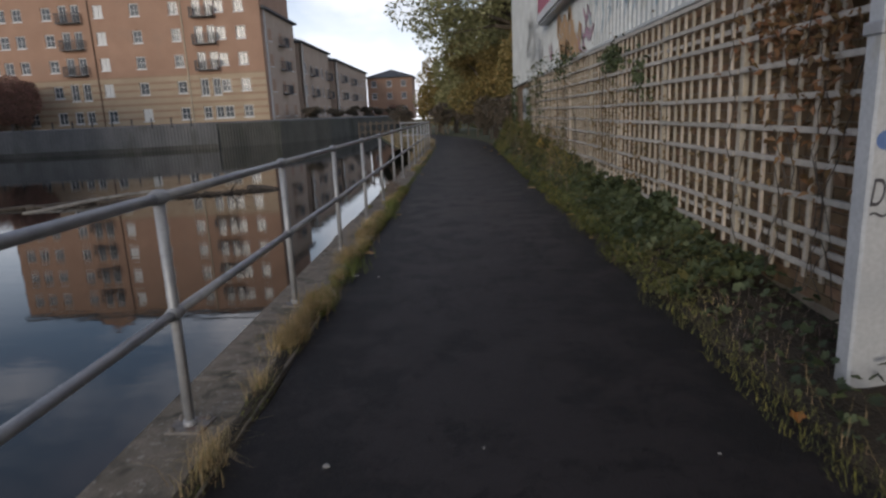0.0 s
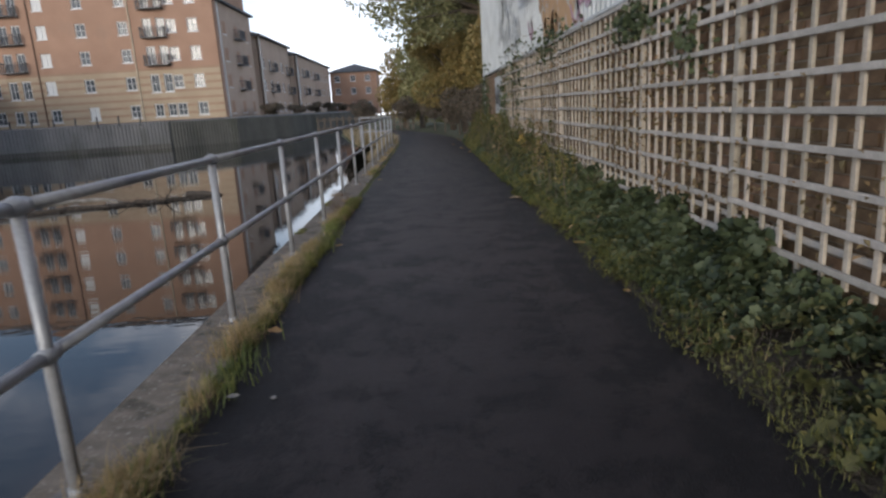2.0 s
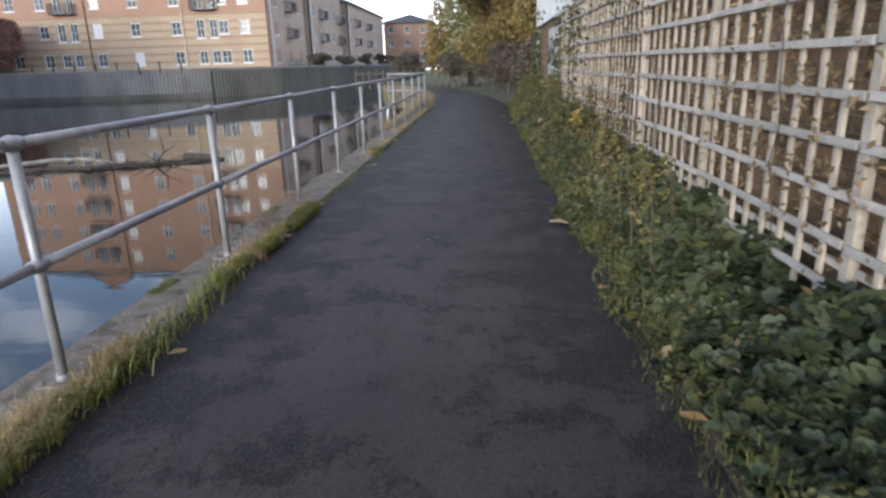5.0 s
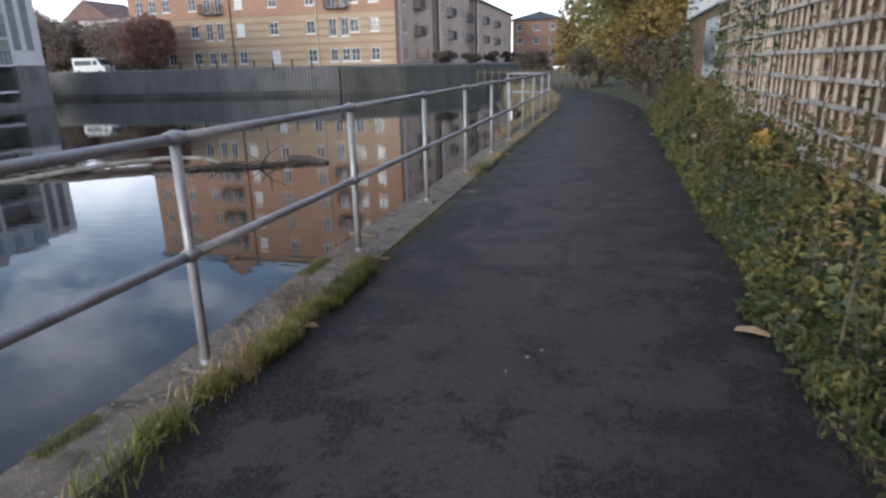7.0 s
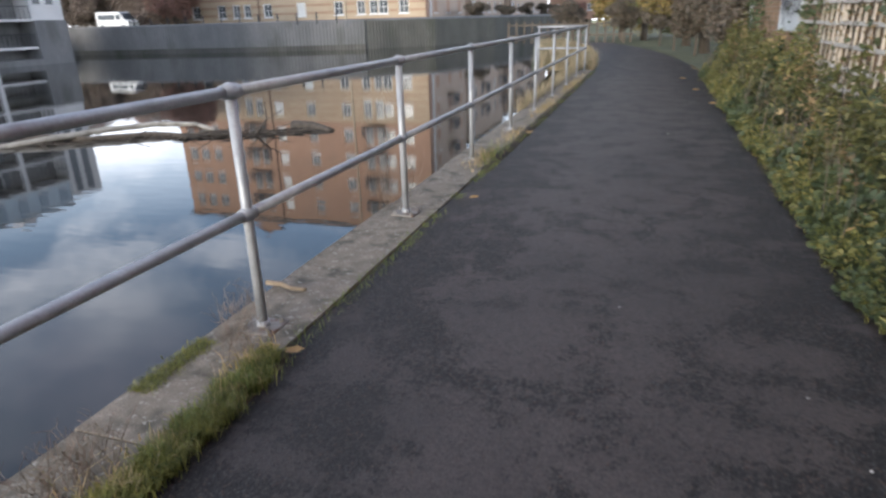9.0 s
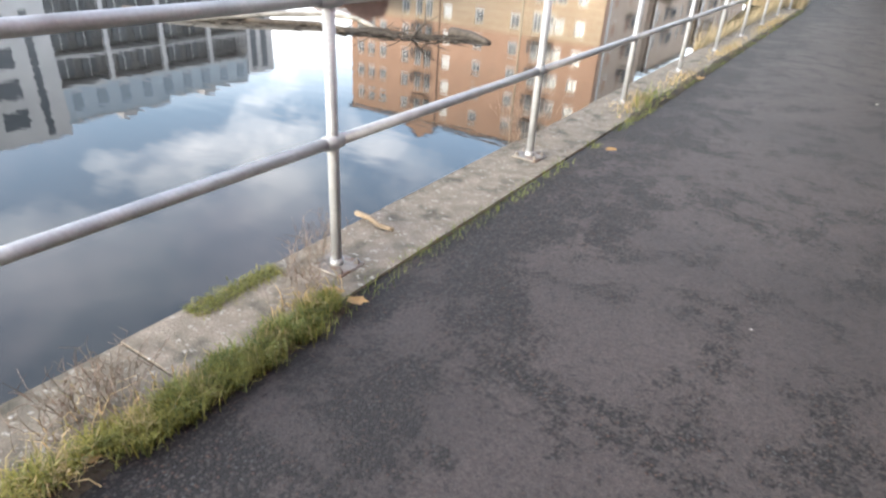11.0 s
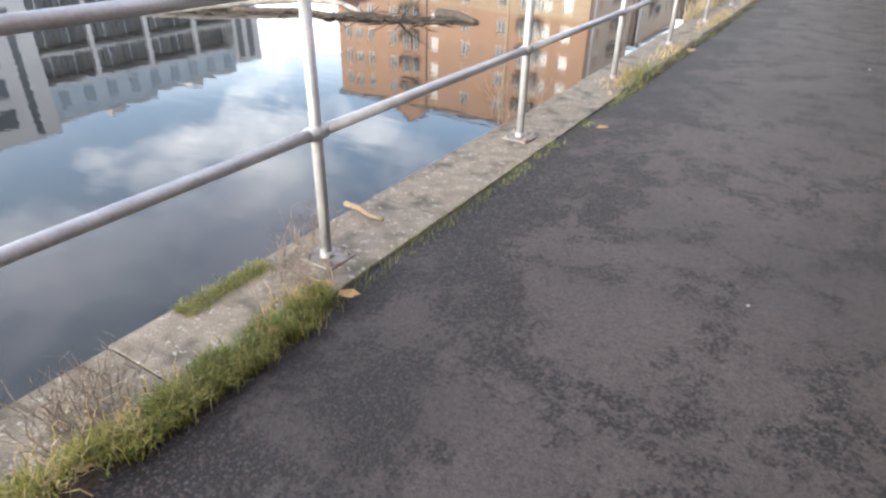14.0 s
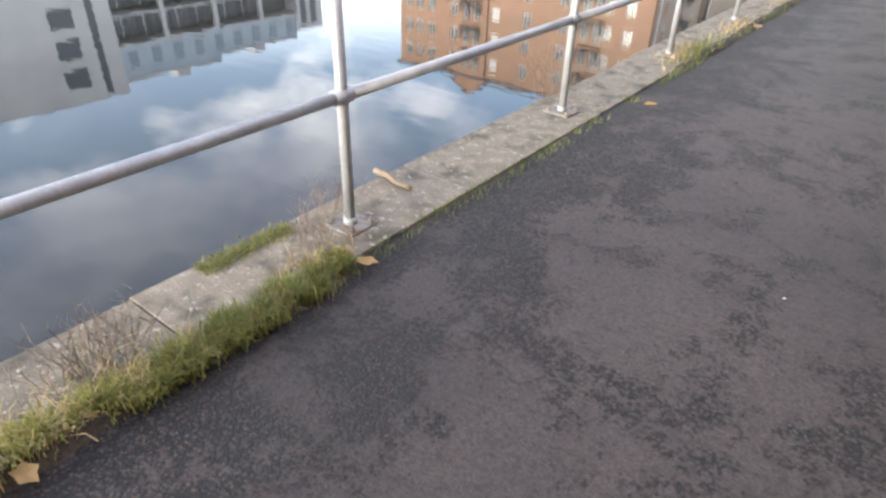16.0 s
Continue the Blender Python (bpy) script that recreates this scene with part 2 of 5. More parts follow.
def t_cells(scale):
    q = t_n.new("ShaderNodeTexVoronoi")
    q.inputs["Scale"].default_value = scale
    t_l.new(t_tc.outputs["Object"], q.inputs["Vector"])
    tone = t_n.new("ShaderNodeSeparateColor")
    t_l.new(q.outputs["Color"], tone.inputs["Color"])
    return q.outputs["Distance"], tone.outputs["Red"], tone.outputs["Green"], tone.outputs["Blue"]


t_sep = t_n.new("ShaderNodeSeparateXYZ")
t_l.new(t_tc.outputs["Object"], t_sep.inputs["Vector"])
t_mid = t_math("PINGPONG", t_math("ADD", t_sep.outputs["X"], 1.14), 1.25)            # trodden smooth along the middle
t_gap, t_red, t_green, t_blue = t_cells(95)                                          # stone chips of about 10 mm
_, t_red2, _, t_blue2 = t_cells(150)
t_broad = t_math("ADD", t_noise(2.6, 10, 0.72), t_range(t_mid, 0.05, 0.8, -0.11, 0.03))
t_ragged = t_math("ADD", t_math("ADD", t_broad, t_range(t_red, 0.0, 1.0, -0.05, 0.05)), t_range(t_noise(16, 6, 0.8), 0.3, 0.7, -0.07, 0.07))
t_mask = t_range(t_ragged, 0.44, 0.50, 0.05, 0.96)
t_chip = t_mix(t_range(t_red, 0.2, 1.0), (0.013, 0.0118, 0.0112), (0.070, 0.060, 0.054))
t_chip = t_mix(t_range(t_green, 0.86, 0.92, 0.0, 0.6), t_chip, (0.13, 0.070, 0.048))
t_chip = t_mix(t_range(t_blue, 0.93, 0.96, 0.0, 0.7), t_chip, (0.10, 0.098, 0.10))
t_rough = t_mix(t_range(t_gap, 0.35, 0.62), t_chip, (0.010, 0.0095, 0.009))
t_smooth = t_mix(t_range(t_noise(70, 6, 0.8), 0.36, 0.66), (0.0445, 0.035, 0.0315), (0.095, 0.0765, 0.0685))
t_smooth = t_mix(t_range(t_blue2, 0.45, 1.0, 0.0, 0.45), t_smooth, t_mix(t_range(t_red2, 0.2, 1.0), (0.020, 0.018, 0.017), (0.115, 0.098, 0.087)))
t_col = t_mix(t_mask, t_rough, t_smooth)
t_col = t_mix(t_range(t_noise(22, 10, 0.95), 0.545, 0.565, 0.0, 0.75), t_col, (0.018, 0.0165, 0.016))
t_col = t_mix(t_range(t_noise(0.6, 6), 0.46, 0.64, 0.0, 0.45), t_col, (0.028, 0.025, 0.024))
t_start_shade = t_range(t_math("ADD", t_sep.outputs["Y"], t_range(t_noise(0.9, 7, 0.7), 0.2, 0.8, -2.0, 2.0)), 3.9, 8.6, 0.9, 0.0)      # shade over the start of the path, darkened into the colour with a ragged fade
t_col = t_mix(t_start_shade, t_col, t_mix(t_mask, (0.0080, 0.0066, 0.0070), (0.0215, 0.0168, 0.0165)))
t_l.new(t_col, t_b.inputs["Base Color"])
t_b.inputs["Specular IOR Level"].default_value = 0.32
t_b.inputs["Roughness"].default_value = 0.66
t_bump = t_n.new("ShaderNodeBump")
t_bump.inputs["Strength"].default_value, t_bump.inputs["Distance"].default_value = 0.75, 0.006
t_l.new(t_mix(t_mask, t_math("SUBTRACT", t_noise(60, 7, 0.85), t_range(t_gap, 0.2, 0.7, 0.0, 0.5)), t_noise(90, 3)), t_bump.inputs["Height"])
t_l.new(t_bump.outputs["Normal"], t_b.inputs["Normal"])

# pale lichen spots on the coping
c_n, c_l = M_CONCRETE.node_tree.nodes, M_CONCRETE.node_tree.links
c_b = c_n["Principled BSDF"]
c_tc = c_n.new("ShaderNodeTexCoord")
c_nz = c_n.new("ShaderNodeTexNoise")
c_nz.inputs["Scale"].default_value, c_nz.inputs["Detail"].default_value, c_nz.inputs["Roughness"].default_value = 38.0, 4.0, 0.6
c_r = c_n.new("ShaderNodeMapRange")
c_r.inputs["From Min"].default_value, c_r.inputs["From Max"].default_value, c_r.inputs["To Max"].default_value = 0.60, 0.66, 0.7
c_m = c_n.new("ShaderNodeMix")
c_m.data_type = "RGBA"
c_m.inputs["B"].default_value = (0.42, 0.40, 0.34, 1)
c_l.new(c_tc.outputs["Object"], c_nz.inputs["Vector"])
c_l.new(c_nz.outputs["Fac"], c_r.inputs["Value"])
c_l.new(c_r.outputs["Result"], c_m.inputs["Factor"])
c_l.new(c_b.inputs["Base Color"].links[0].from_socket, c_m.inputs["A"])
c_l.new(c_m.outputs["Result"], c_b.inputs["Base Color"])

# faint ripples on the water
n_, l_ = M_WATER.node_tree.nodes, M_WATER.node_tree.links
w_b = n_["Principled BSDF"]
w_b.inputs["IOR"].default_value = 1.4
tc_ = n_.new("ShaderNodeTexCoord")
mp_ = n_.new("ShaderNodeMapping")
mp_.inputs["Scale"].default_value = (0.8, 2.4, 1)
mp_.inputs["Rotation"].default_value = (0, 0, radians(35))
nz_ = n_.new("ShaderNodeTexNoise")
nz_.inputs["Scale"].default_value, nz_.inputs["Detail"].default_value = 1.8, 3.0
bp_ = n_.new("ShaderNodeBump")
bp_.inputs["Strength"].default_value, bp_.inputs["Distance"].default_value = 0.10, 0.014
l_.new(tc_.outputs["Object"], mp_.inputs["Vector"])
l_.new(mp_.outputs["Vector"], nz_.inputs["Vector"])
l_.new(nz_.outputs["Fac"], bp_.inputs["Height"])
l_.new(bp_.outputs["Normal"], w_b.inputs["Normal"])


# ---- building helpers ----
def part(name, bm, material, parent=None, label=""):
    """Links a bmesh as one mesh object, under a thing or a part."""
    me = bpy.data.meshes.new(name)
    bm.to_mesh(me)
    bm.free()
    return linked(name, me, material, parent, label)


def linked(name, me, material, parent=None, label=""):
    if material and not me.materials:
        me.materials.append(material)
    ob = new(name, me)
    ob.parent = parent
    return tagged(ob, label)


def pydata(name, verts, faces, material, parent=None, label="", smooth=False):
    me = bpy.data.meshes.new(name)
    me.from_pydata([tuple(v) for v in verts], [], faces)
    if smooth:
        me.shade_smooth()
    return linked(name, me, material, parent, label)


def thing(name, m, label, category, group="", kind=""):
    """An Empty at the base of a thing that parents its parts."""
    ob = new(name)
    ob.empty_display_size = 0.2
    ob.matrix_world = m
    return tagged(ob, label, category, group, kind)


def box(bm, x0, x1, y0, y1, z0, z1, bevel=0.0):
    """A box added to bm, with chamfered edges if bevel is set."""
    made = bmesh.ops.create_cube(bm, size=1)["verts"]
    bmesh.ops.transform(bm, matrix=Matrix.LocRotScale(((x0 + x1) / 2, (y0 + y1) / 2, (z0 + z1) / 2), None, (x1 - x0, y1 - y0, z1 - z0)), verts=made)
    if bevel:
        edges = list({e for v in made for e in v.link_edges})
        bmesh.ops.bevel(bm, geom=edges, offset=bevel, segments=1, affect="EDGES")
    return bm


def tube(bm, a, b, r, r2=None, n=12, cap=True):
    """A round bar from a to b."""
    a, b = Vector(a), Vector(b)
    turn = (b - a).to_track_quat("Z", "Y").to_matrix().to_4x4()
    bmesh.ops.create_cone(bm, cap_ends=cap, segments=n, radius1=r, radius2=r if r2 is None else r2, depth=(b - a).length, matrix=Matrix.Translation((a + b) / 2) @ turn)
    return bm


def ball(bm, c, r, squash=1.0):
    bmesh.ops.create_uvsphere(bm, u_segments=12, v_segments=8, radius=r, matrix=Matrix.LocRotScale(c, None, (1, 1, squash)))
    return bm


def smoothed(ob):
    ob.data.shade_smooth()
    return ob


rng = np.random.default_rng(7)


def leaves(name, centres, size, material, parent=None, label="", flat=0.5, lobes=False, droop=0.0):
    """Many small folded leaves, one at each centre; flat draws their normals upwards."""
    k = len(centres)
    c = np.asarray(centres, float)
    nrm = rng.normal(size=(k, 3))
    nrm /= np.linalg.norm(nrm, axis=1)[:, None]
    nrm[:, 2] = np.abs(nrm[:, 2]) + flat
    nrm /= np.linalg.norm(nrm, axis=1)[:, None]
    u = np.cross(nrm, rng.normal(size=(k, 3)))
    u /= np.linalg.norm(u, axis=1)[:, None]
    v = np.cross(nrm, u)
    s = size * rng.uniform(0.55, 1.25, k)[:, None]
    if lobes:
        ring = [(math.cos(a) * q, math.sin(a) * q) for a, q in ((0.0, 1.0), (0.3, 0.98), (0.62, 0.78), (0.95, 0.97), (1.3, 1.02), (1.65, 0.80), (2.0, 0.96), (2.4, 0.98), (2.75, 0.8), (3.14, 0.22), (3.53, 0.8), (3.88, 0.98), (4.28, 0.96), (4.63, 0.80), (4.98, 1.02), (5.33, 0.97), (5.66, 0.78), (5.98, 0.98))]
        rows = [c - nrm * s * 0.12]
        rows += [c + (u * a + v * b) * s * 0.62 + nrm * s * (0.05 * rng.uniform(-1, 1.6, (k, 1))) for a, b in ring]
        m = len(ring)
        idx = [(0, 1 + i, 1 + (i + 1) % m) for i in range(m)]
    else:
        rows = [c - u * s * 0.6, c + v * s * 0.34 + nrm * s * 0.12, c + u * s * 0.65 - nrm * s * droop, c - v * s * 0.34 + nrm * s * 0.12]
        idx = [(0, 1, 2), (0, 2, 3)]
    p = np.stack(rows, 1)
    w = p.shape[1]
    faces = (np.arange(k)[:, None, None] * w + np.array(idx)[None]).reshape(-1, 3)
    return pydata(name, p.reshape(-1, 3).tolist(), faces.tolist(), material, parent, label, smooth=lobes)


def blades(name, roots, height, width, material, parent=None, label="", lean=0.5, curl=0.5):
    """Many bent grass blades, one at each root."""
    k = len(roots)
    r = np.asarray(roots, float)
    a = rng.uniform(0, 2 * np.pi, k)
    d = np.stack([np.cos(a), np.sin(a), np.zeros(k)], 1)
    side = np.stack([-np.sin(a), np.cos(a), np.zeros(k)], 1) * (width * rng.uniform(0.6, 1.3, k))[:, None]
    h = (height * rng.uniform(0.4, 1.2, k))[:, None]
    ln = (lean * rng.uniform(0.1, 1.2, k))[:, None]
    up = np.array([0, 0, 1.0])
    mid = r + up * h * 0.6 + d * h * ln * 0.35
    tip = r + up * h * (1 - 0.35 * curl * ln) + d * h * ln * (0.8 + curl * 0.4)
    p = np.stack([r - side, r + side, mid + side * 0.8, mid - side * 0.8, tip], 1)
    f = []
    for i in range(k):
        q = i * 5
        f += [(q, q + 1, q + 2, q + 3), (q + 3, q + 2, q + 4)]
    return pydata(name, p.reshape(-1, 3).tolist(), f, material, parent, label)


# ---- setting: ground, path, river ----
WATER_Z = -1.2


def bend(y):
    """How far the path has swung to the left."""
    return -1.38 * max(0.0, (y - 24) / 13) ** 2


def sheet(name, polys, material, label):
    verts, faces = [], []
    for z, pts in polys:
        faces.append(list(range(len(verts), len(verts) + len(pts))))
        verts += [(x, y, z) for x, y in pts]
    ob = pydata(name, verts, faces, material)
    return tagged(ob, label, "ground", kind="structure")


sheet("ground", [
    (-0.04, [(-1.58, -60), (2500, -60), (2500, 2500), (-9, 2500), (-9, 120), (-7, 60), (-5.5, 42), (-2.9, 27.2), (-1.58, 27.2)]),
    (1.25, [(-2500, 63.3), (-60.2, 63.3), (-36, 65.8), (-27, 68.8), (-21.7, 74.2), (-17.7, 84.2), (-15.4, 100.2), (-14.2, 165), (-14, 2500), (-2500, 2500)]),
    (1.25, [(-2500, -300), (-47.5, -300), (-47.5, 52.4), (-60.2, 52.4), (-60.2, 63.3), (-2500, 63.3)]),
    (-0.04, [(-47.5, -2500), (2500, -2500), (2500, -60), (-47.5, -60)]),
    (-3.0, [(-61, -60), (-1.5, -60), (-1.5, 170), (-61, 170)]),
], M_EARTH, "rough grassy earth on both banks of the river")

river = pydata("water", [(-61, -60, WATER_Z), (60, -60, WATER_Z), (60, 400, WATER_Z), (-61, 400, WATER_Z)], [(0, 1, 2, 3)], M_WATER)
tagged(river, "calm dark river water mirroring buildings and clouds", "water", kind="structure")

def inner(y):
    """Where the coping meets the tarmac; it narrows a little along the walk."""
    return float(np.interp(y, [4, 12], [-1.13, -1.20]))


# the tarmac path, slightly cambered, with ragged edges
verts, faces = [], []
ys = [-8 + 0.2 * i for i in range(266)]
for i, y in enumerate(ys):
    for j in range(9):
        f = j / 8
        left = inner(y) + 0.012 + 0.04 * noise.noise((y * 1.3, 0, 0)) + 0.03 * noise.noise((y * 5, 3, 0))
        right = 1.40 + 0.07 * noise.noise((y * 1.1, 9, 0)) + 0.03 * noise.noise((y * 6, 5, 0))
        x = left + (right - left) * f + bend(y)
        z = 0.012 * math.sin(math.pi * f) + 0.006 * noise.noise((x * 1.5, y * 1.5, 2)) - 0.004
        verts.append((x, y, z))
for i in range(len(ys) - 1):
    for j in range(8):
        a = i * 9 + j
        faces.append((a, a + 1, a + 10, a + 9))
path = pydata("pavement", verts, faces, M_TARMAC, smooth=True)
tagged(path, "worn dark tarmac towpath with lighter patches", "path", kind="structure")

quay = part("quay_wall", box(bmesh.new(), -1.59, -0.9, -60, 27.2, -3, -0.10), M_QUAY)
tagged(quay, "dark stone quay wall below the coping", "wall", kind="structure")

# coping of concrete slabs
coping = thing("coping", Matrix.Identity(4), "weathered grey concrete coping slabs along the river edge", "kerb", kind="structure")
y = -4.0
rnd = random.Random(3)
while y < 27.0:
    length = rnd.uniform(1.25, 1.55)
    bm = box(bmesh.new(), -1.62 + rnd.uniform(-0.012, 0.012), inner(y + length / 2), y + 0.0025, y + length - 0.0025, -0.16, 0.008 + rnd.uniform(-0.002, 0.002), 0.003)
    slab = part("slab", bm, M_CONCRETE, coping)
    y += length


# ---- railing ----
RAIL_X = -1.4
POSTS = [2.3 + 1.913 * i for i in range(-2, 5)] + [11.87, 13.74, 15.58, 17.42, 19.2, 21.0, 22.85, 24.7, 26.5]


def railing():
    t = thing("railing", pose(RAIL_X, 0, 0), "grey galvanised tube railing on bolted plates beside the water", "railing")
    bm = tube(bmesh.new(), (0, 0, 0.012), (0, 0, 1.10), 0.0235)
    ball(bm, (0, 0, 0.57), 0.036, 1.05)
    ball(bm, (0, 0, 1.10), 0.040, 0.95)
    tube(bm, (0, -0.05, 1.10), (0, 0.05, 1.10), 0.031)
    tube(bm, (0, -0.045, 0.57), (0, 0.045, 0.57), 0.030)
    tube(bm, (0, 0, 0.012), (0, 0, 0.045), 0.031)
    post_me = bpy.data.meshes.new("post")
    bm.to_mesh(post_me)
    bm.free()
    post_me.shade_smooth()
    bm = box(bmesh.new(), -0.09, 0.09, -0.08, 0.08, 0.006, 0.018, 0.003)
    plate_me = bpy.data.meshes.new("base_plate")
    bm.to_mesh(plate_me)
    bm.free()
    bm = bmesh.new()
    tube(bm, (0, 0, 0.016), (0, 0, 0.032), 0.014, n=6)
    tube(bm, (0, 0, 0.032), (0, 0, 0.042), 0.007, n=6)
    bolt_me = bpy.data.meshes.new("bolt")
    bm.to_mesh(bolt_me)
    bm.free()

    def one(px, py):
        p = linked("post", post_me, M_STEEL, t)
        p.location = (px, py, 0)
        q = linked("base_plate", plate_me, M_PLATE, p, "dull steel base plate")
        q.rotation_euler = (0, 0, radians(rnd.uniform(-4, 4)))
        for bx in (-0.066, 0.066):
            for by in (-0.056, 0.056):
                linked("bolt", bolt_me, M_PLATE, p).location = (bx, by, 0)

    for py in POSTS:
        one(0, py)
    one(-1.2, POSTS[-1])
    for name, z in (("top_rail", 1.10), ("mid_rail", 0.57)):
        for a, b in zip(POSTS, POSTS[1:]):
            smoothed(part(name, tube(bmesh.new(), (0, a, z), (0, b, z), 0.0235, n=14), M_STEEL, t))
        smoothed(part(name, tube(bmesh.new(), (0, POSTS[-1], z), (-1.2, POSTS[-1], z), 0.0235, n=14), M_STEEL, t))
    return t


railing()

# ---- the wall with its trellis ----
WALL_X = 2.17
wall = part("wall_east", box(bmesh.new(), WALL_X, WALL_X + 0.35, -8, 24.8, -0.3, 2.32), M_MORTAR)
tagged(wall, "long brown brick wall behind the trellis", "wall", kind="structure")

clad = thing("cladding_wall", pose(WALL_X - 0.03, 0, 2.3), "pale grey ribbed metal cladding covered with graffiti", "wall", kind="structure")
verts, faces = [], []
y = -8.0
while y < 24.8:
    for dy, dx in ((0, 0), (0.10, 0), (0.125, -0.025), (0.175, -0.025)):
        verts += [(dx, y + dy, 0), (dx, y + dy, 3.9)]
    y += 0.2
for i in range(len(verts) // 2 - 1):
    faces.append((2 * i, 2 * i + 1, 2 * i + 3, 2 * i + 2))
pydata("sheet", verts, faces, M_CLAD, clad)
part("end_return", box(bmesh.new(), -0.02, 8.0, 24.78, 24.95, -2.3, 3.9), M_CLAD, clad)
part("back_panel", box(bmesh.new(), 0.06, 0.3, -8, 24.78, 0.02, 3.9), M_CLAD, clad)
part("base_flashing", box(bmesh.new(), -0.06, 0.02, -8, 24.8, -0.02, 0.025, 0.008), M_CLAD, clad, "thin pale flashing strip")

# trellis: vertical slats behind, horizontal battens in front
TR_X = 2.04
trellis = thing("trellis", pose(TR_X, 0, 0), "weathered square timber trellis fixed to the brick wall", "trellis")
bm = box(bmesh.new(), 0.0, 0.02, -0.019, 0.019, 0.30, 2.24, 0.003)
slat_me = bpy.data.meshes.new("slat")
bm.to_mesh(slat_me)
bm.free()
bm = box(bmesh.new(), 0.0, 0.045, -0.035, 0.035, 0.22, 2.26, 0.004)
stud_me = bpy.data.meshes.new("stud")
bm.to_mesh(stud_me)
bm.free()
bm = box(bmesh.new(), -0.022, -0.002, -0.9, 0.9, -0.019, 0.019, 0.003)
batten_me = bpy.data.meshes.new("batten")
bm.to_mesh(batten_me)
bm.free()
BACK_Z = (0.50, 1.93)
ROWS_Z = [0.40 + 0.2033 * i for i in range(10)]
panel = 2.635
while panel < 18.0:
    linked("stud", stud_me, M_TIMBER, trellis).location = (0, panel, 0)
    for i in range(1, 9):
        yy = panel + i * 1.83 / 9
        if yy < 18.2:
            s = linked("slat", slat_me, M_TIMBER, trellis)
            s.location = (rnd.uniform(-0.001, 0.001), yy + rnd.uniform(-0.012, 0.012), rnd.uniform(-0.02, 0.02))
            s.rotation_euler = (radians(rnd.uniform(-0.5, 0.5)), 0, 0)
    for z in ROWS_Z:
        s = linked("batten", batten_me, M_BATTEN, trellis)
        s.location = (rnd.uniform(-0.003, 0), panel + 0.915, z + rnd.uniform(-0.008, 0.008))
        s.rotation_euler = (radians(rnd.uniform(-0.35, 0.35)), 0, 0)
    for z in BACK_Z:
        if panel < 13:
            s = linked("batten", batten_me, M_TIMBER, trellis)
            s.location = (0.045, panel + 0.915, z + rnd.uniform(-0.01, 0.01))
    panel += 1.83

# white post at the start of the trellis
post = thing("white_post", pose(1.865, 2.52, 0), "tall white-painted steel post with black scrawl", "post")
part("shaft", box(bmesh.new(), -0.08, 0.14, 0, 0.12, -0.05, 4.2, 0.012), M_POST, post)
part("collar", box(bmesh.new(), -0.092, 0.152, -0.012, 0.132, 1.66, 1.72, 0.006), M_STEEL, post, "grey steel collar")

# ---- buildings ----
def ring_mesh(name, w, h, f, y0, y1):
    """A rectangular frame, f wide."""
    o = [(-w / 2, -h / 2), (w / 2, -h / 2), (w / 2, h / 2), (-w / 2, h / 2)]
    i = [(-w / 2 + f, -h / 2 + f), (w / 2 - f, -h / 2 + f), (w / 2 - f, h / 2 - f), (-w / 2 + f, h / 2 - f)]
    v = [(x, y, z) for y in (y0, y1) for ring in (o, i) for x, z in ring]
    q = []
    for a in range(4):
        b = (a + 1) % 4
        q += [(a, b, 4 + b, 4 + a), (8 + b, 8 + a, 12 + a, 12 + b), (4 + a, 4 + b, 12 + b, 12 + a), (b, a, 8 + a, 8 + b)]
    me = bpy.data.meshes.new(name)
    me.from_pydata(v, [], q)
    return me


def boxed(name, material, *size):
    me = bpy.data.meshes.new(name)
    bm = box(bmesh.new(), *size)
    bm.to_mesh(me)
    bm.free()
    me.materials.append(material)
    return me


def win_meshes(w, h):
    fr = ring_mesh("window_frame", w, h, 0.10, -0.05, 0.03)
    c = 0.026
    cross = [(-w / 2 + 0.07, -c), (-c, -c), (-c, -h / 2 + 0.07), (c, -h / 2 + 0.07), (c, -c), (w / 2 - 0.07, -c), (w / 2 - 0.07, c), (c, c), (c, h / 2 - 0.07), (-c, h / 2 - 0.07), (-c, c), (-w / 2 + 0.07, c)]
    bars = bpy.data.meshes.new("glazing_bar")
    v = [(x, y, z) for y in (-0.035, 0.02) for x, z in cross]
    bars.from_pydata(v, [], [tuple(range(12)), tuple(range(23, 11, -1))] + [(a, a + 12, (a + 1) % 12 + 12, (a + 1) % 12) for a in range(12)])
    bars.materials.append(M_WHITE)
    sill = boxed("sill", M_WHITE, -w / 2 - 0.08, w / 2 + 0.08, -0.24, 0.0, -h / 2 - 0.1, -h / 2 - 0.002)
    pn = boxed("pane", M_GLASS, -w / 2 + 0.02, w / 2 - 0.02, 0.032, 0.05, -h / 2 + 0.02, h / 2 - 0.02)
    bl = boxed("blind", M_BLIND, -w / 2 + 0.07, w / 2 - 0.07, 0.022, 0.03, -h / 2 + 0.1, h / 2 - 0.07)
    return fr, pn, bl, bars, sill


WIN = {}


def window(parent, u, z, w, h, blind=False, frame_material=None):
    """A recessed window in a facade that faces -y in its building's own frame."""
    key = (round(w, 2), round(h, 2), frame_material or M_WHITE)
    if key not in WIN:
        WIN[key] = win_meshes(w, h)
    fr, pn, bl, bars, sill = WIN[key]
    o = linked("window", fr, frame_material or M_WHITE, parent)
    o.location = (u, 0.16, z)
    linked("pane", pn, None, o)
    linked("glazing_bar", bars, None, o)
    linked("sill", sill, None, o)
    if blind:
        linked("blind", bl, None, o, "white blind drawn down")
    return o


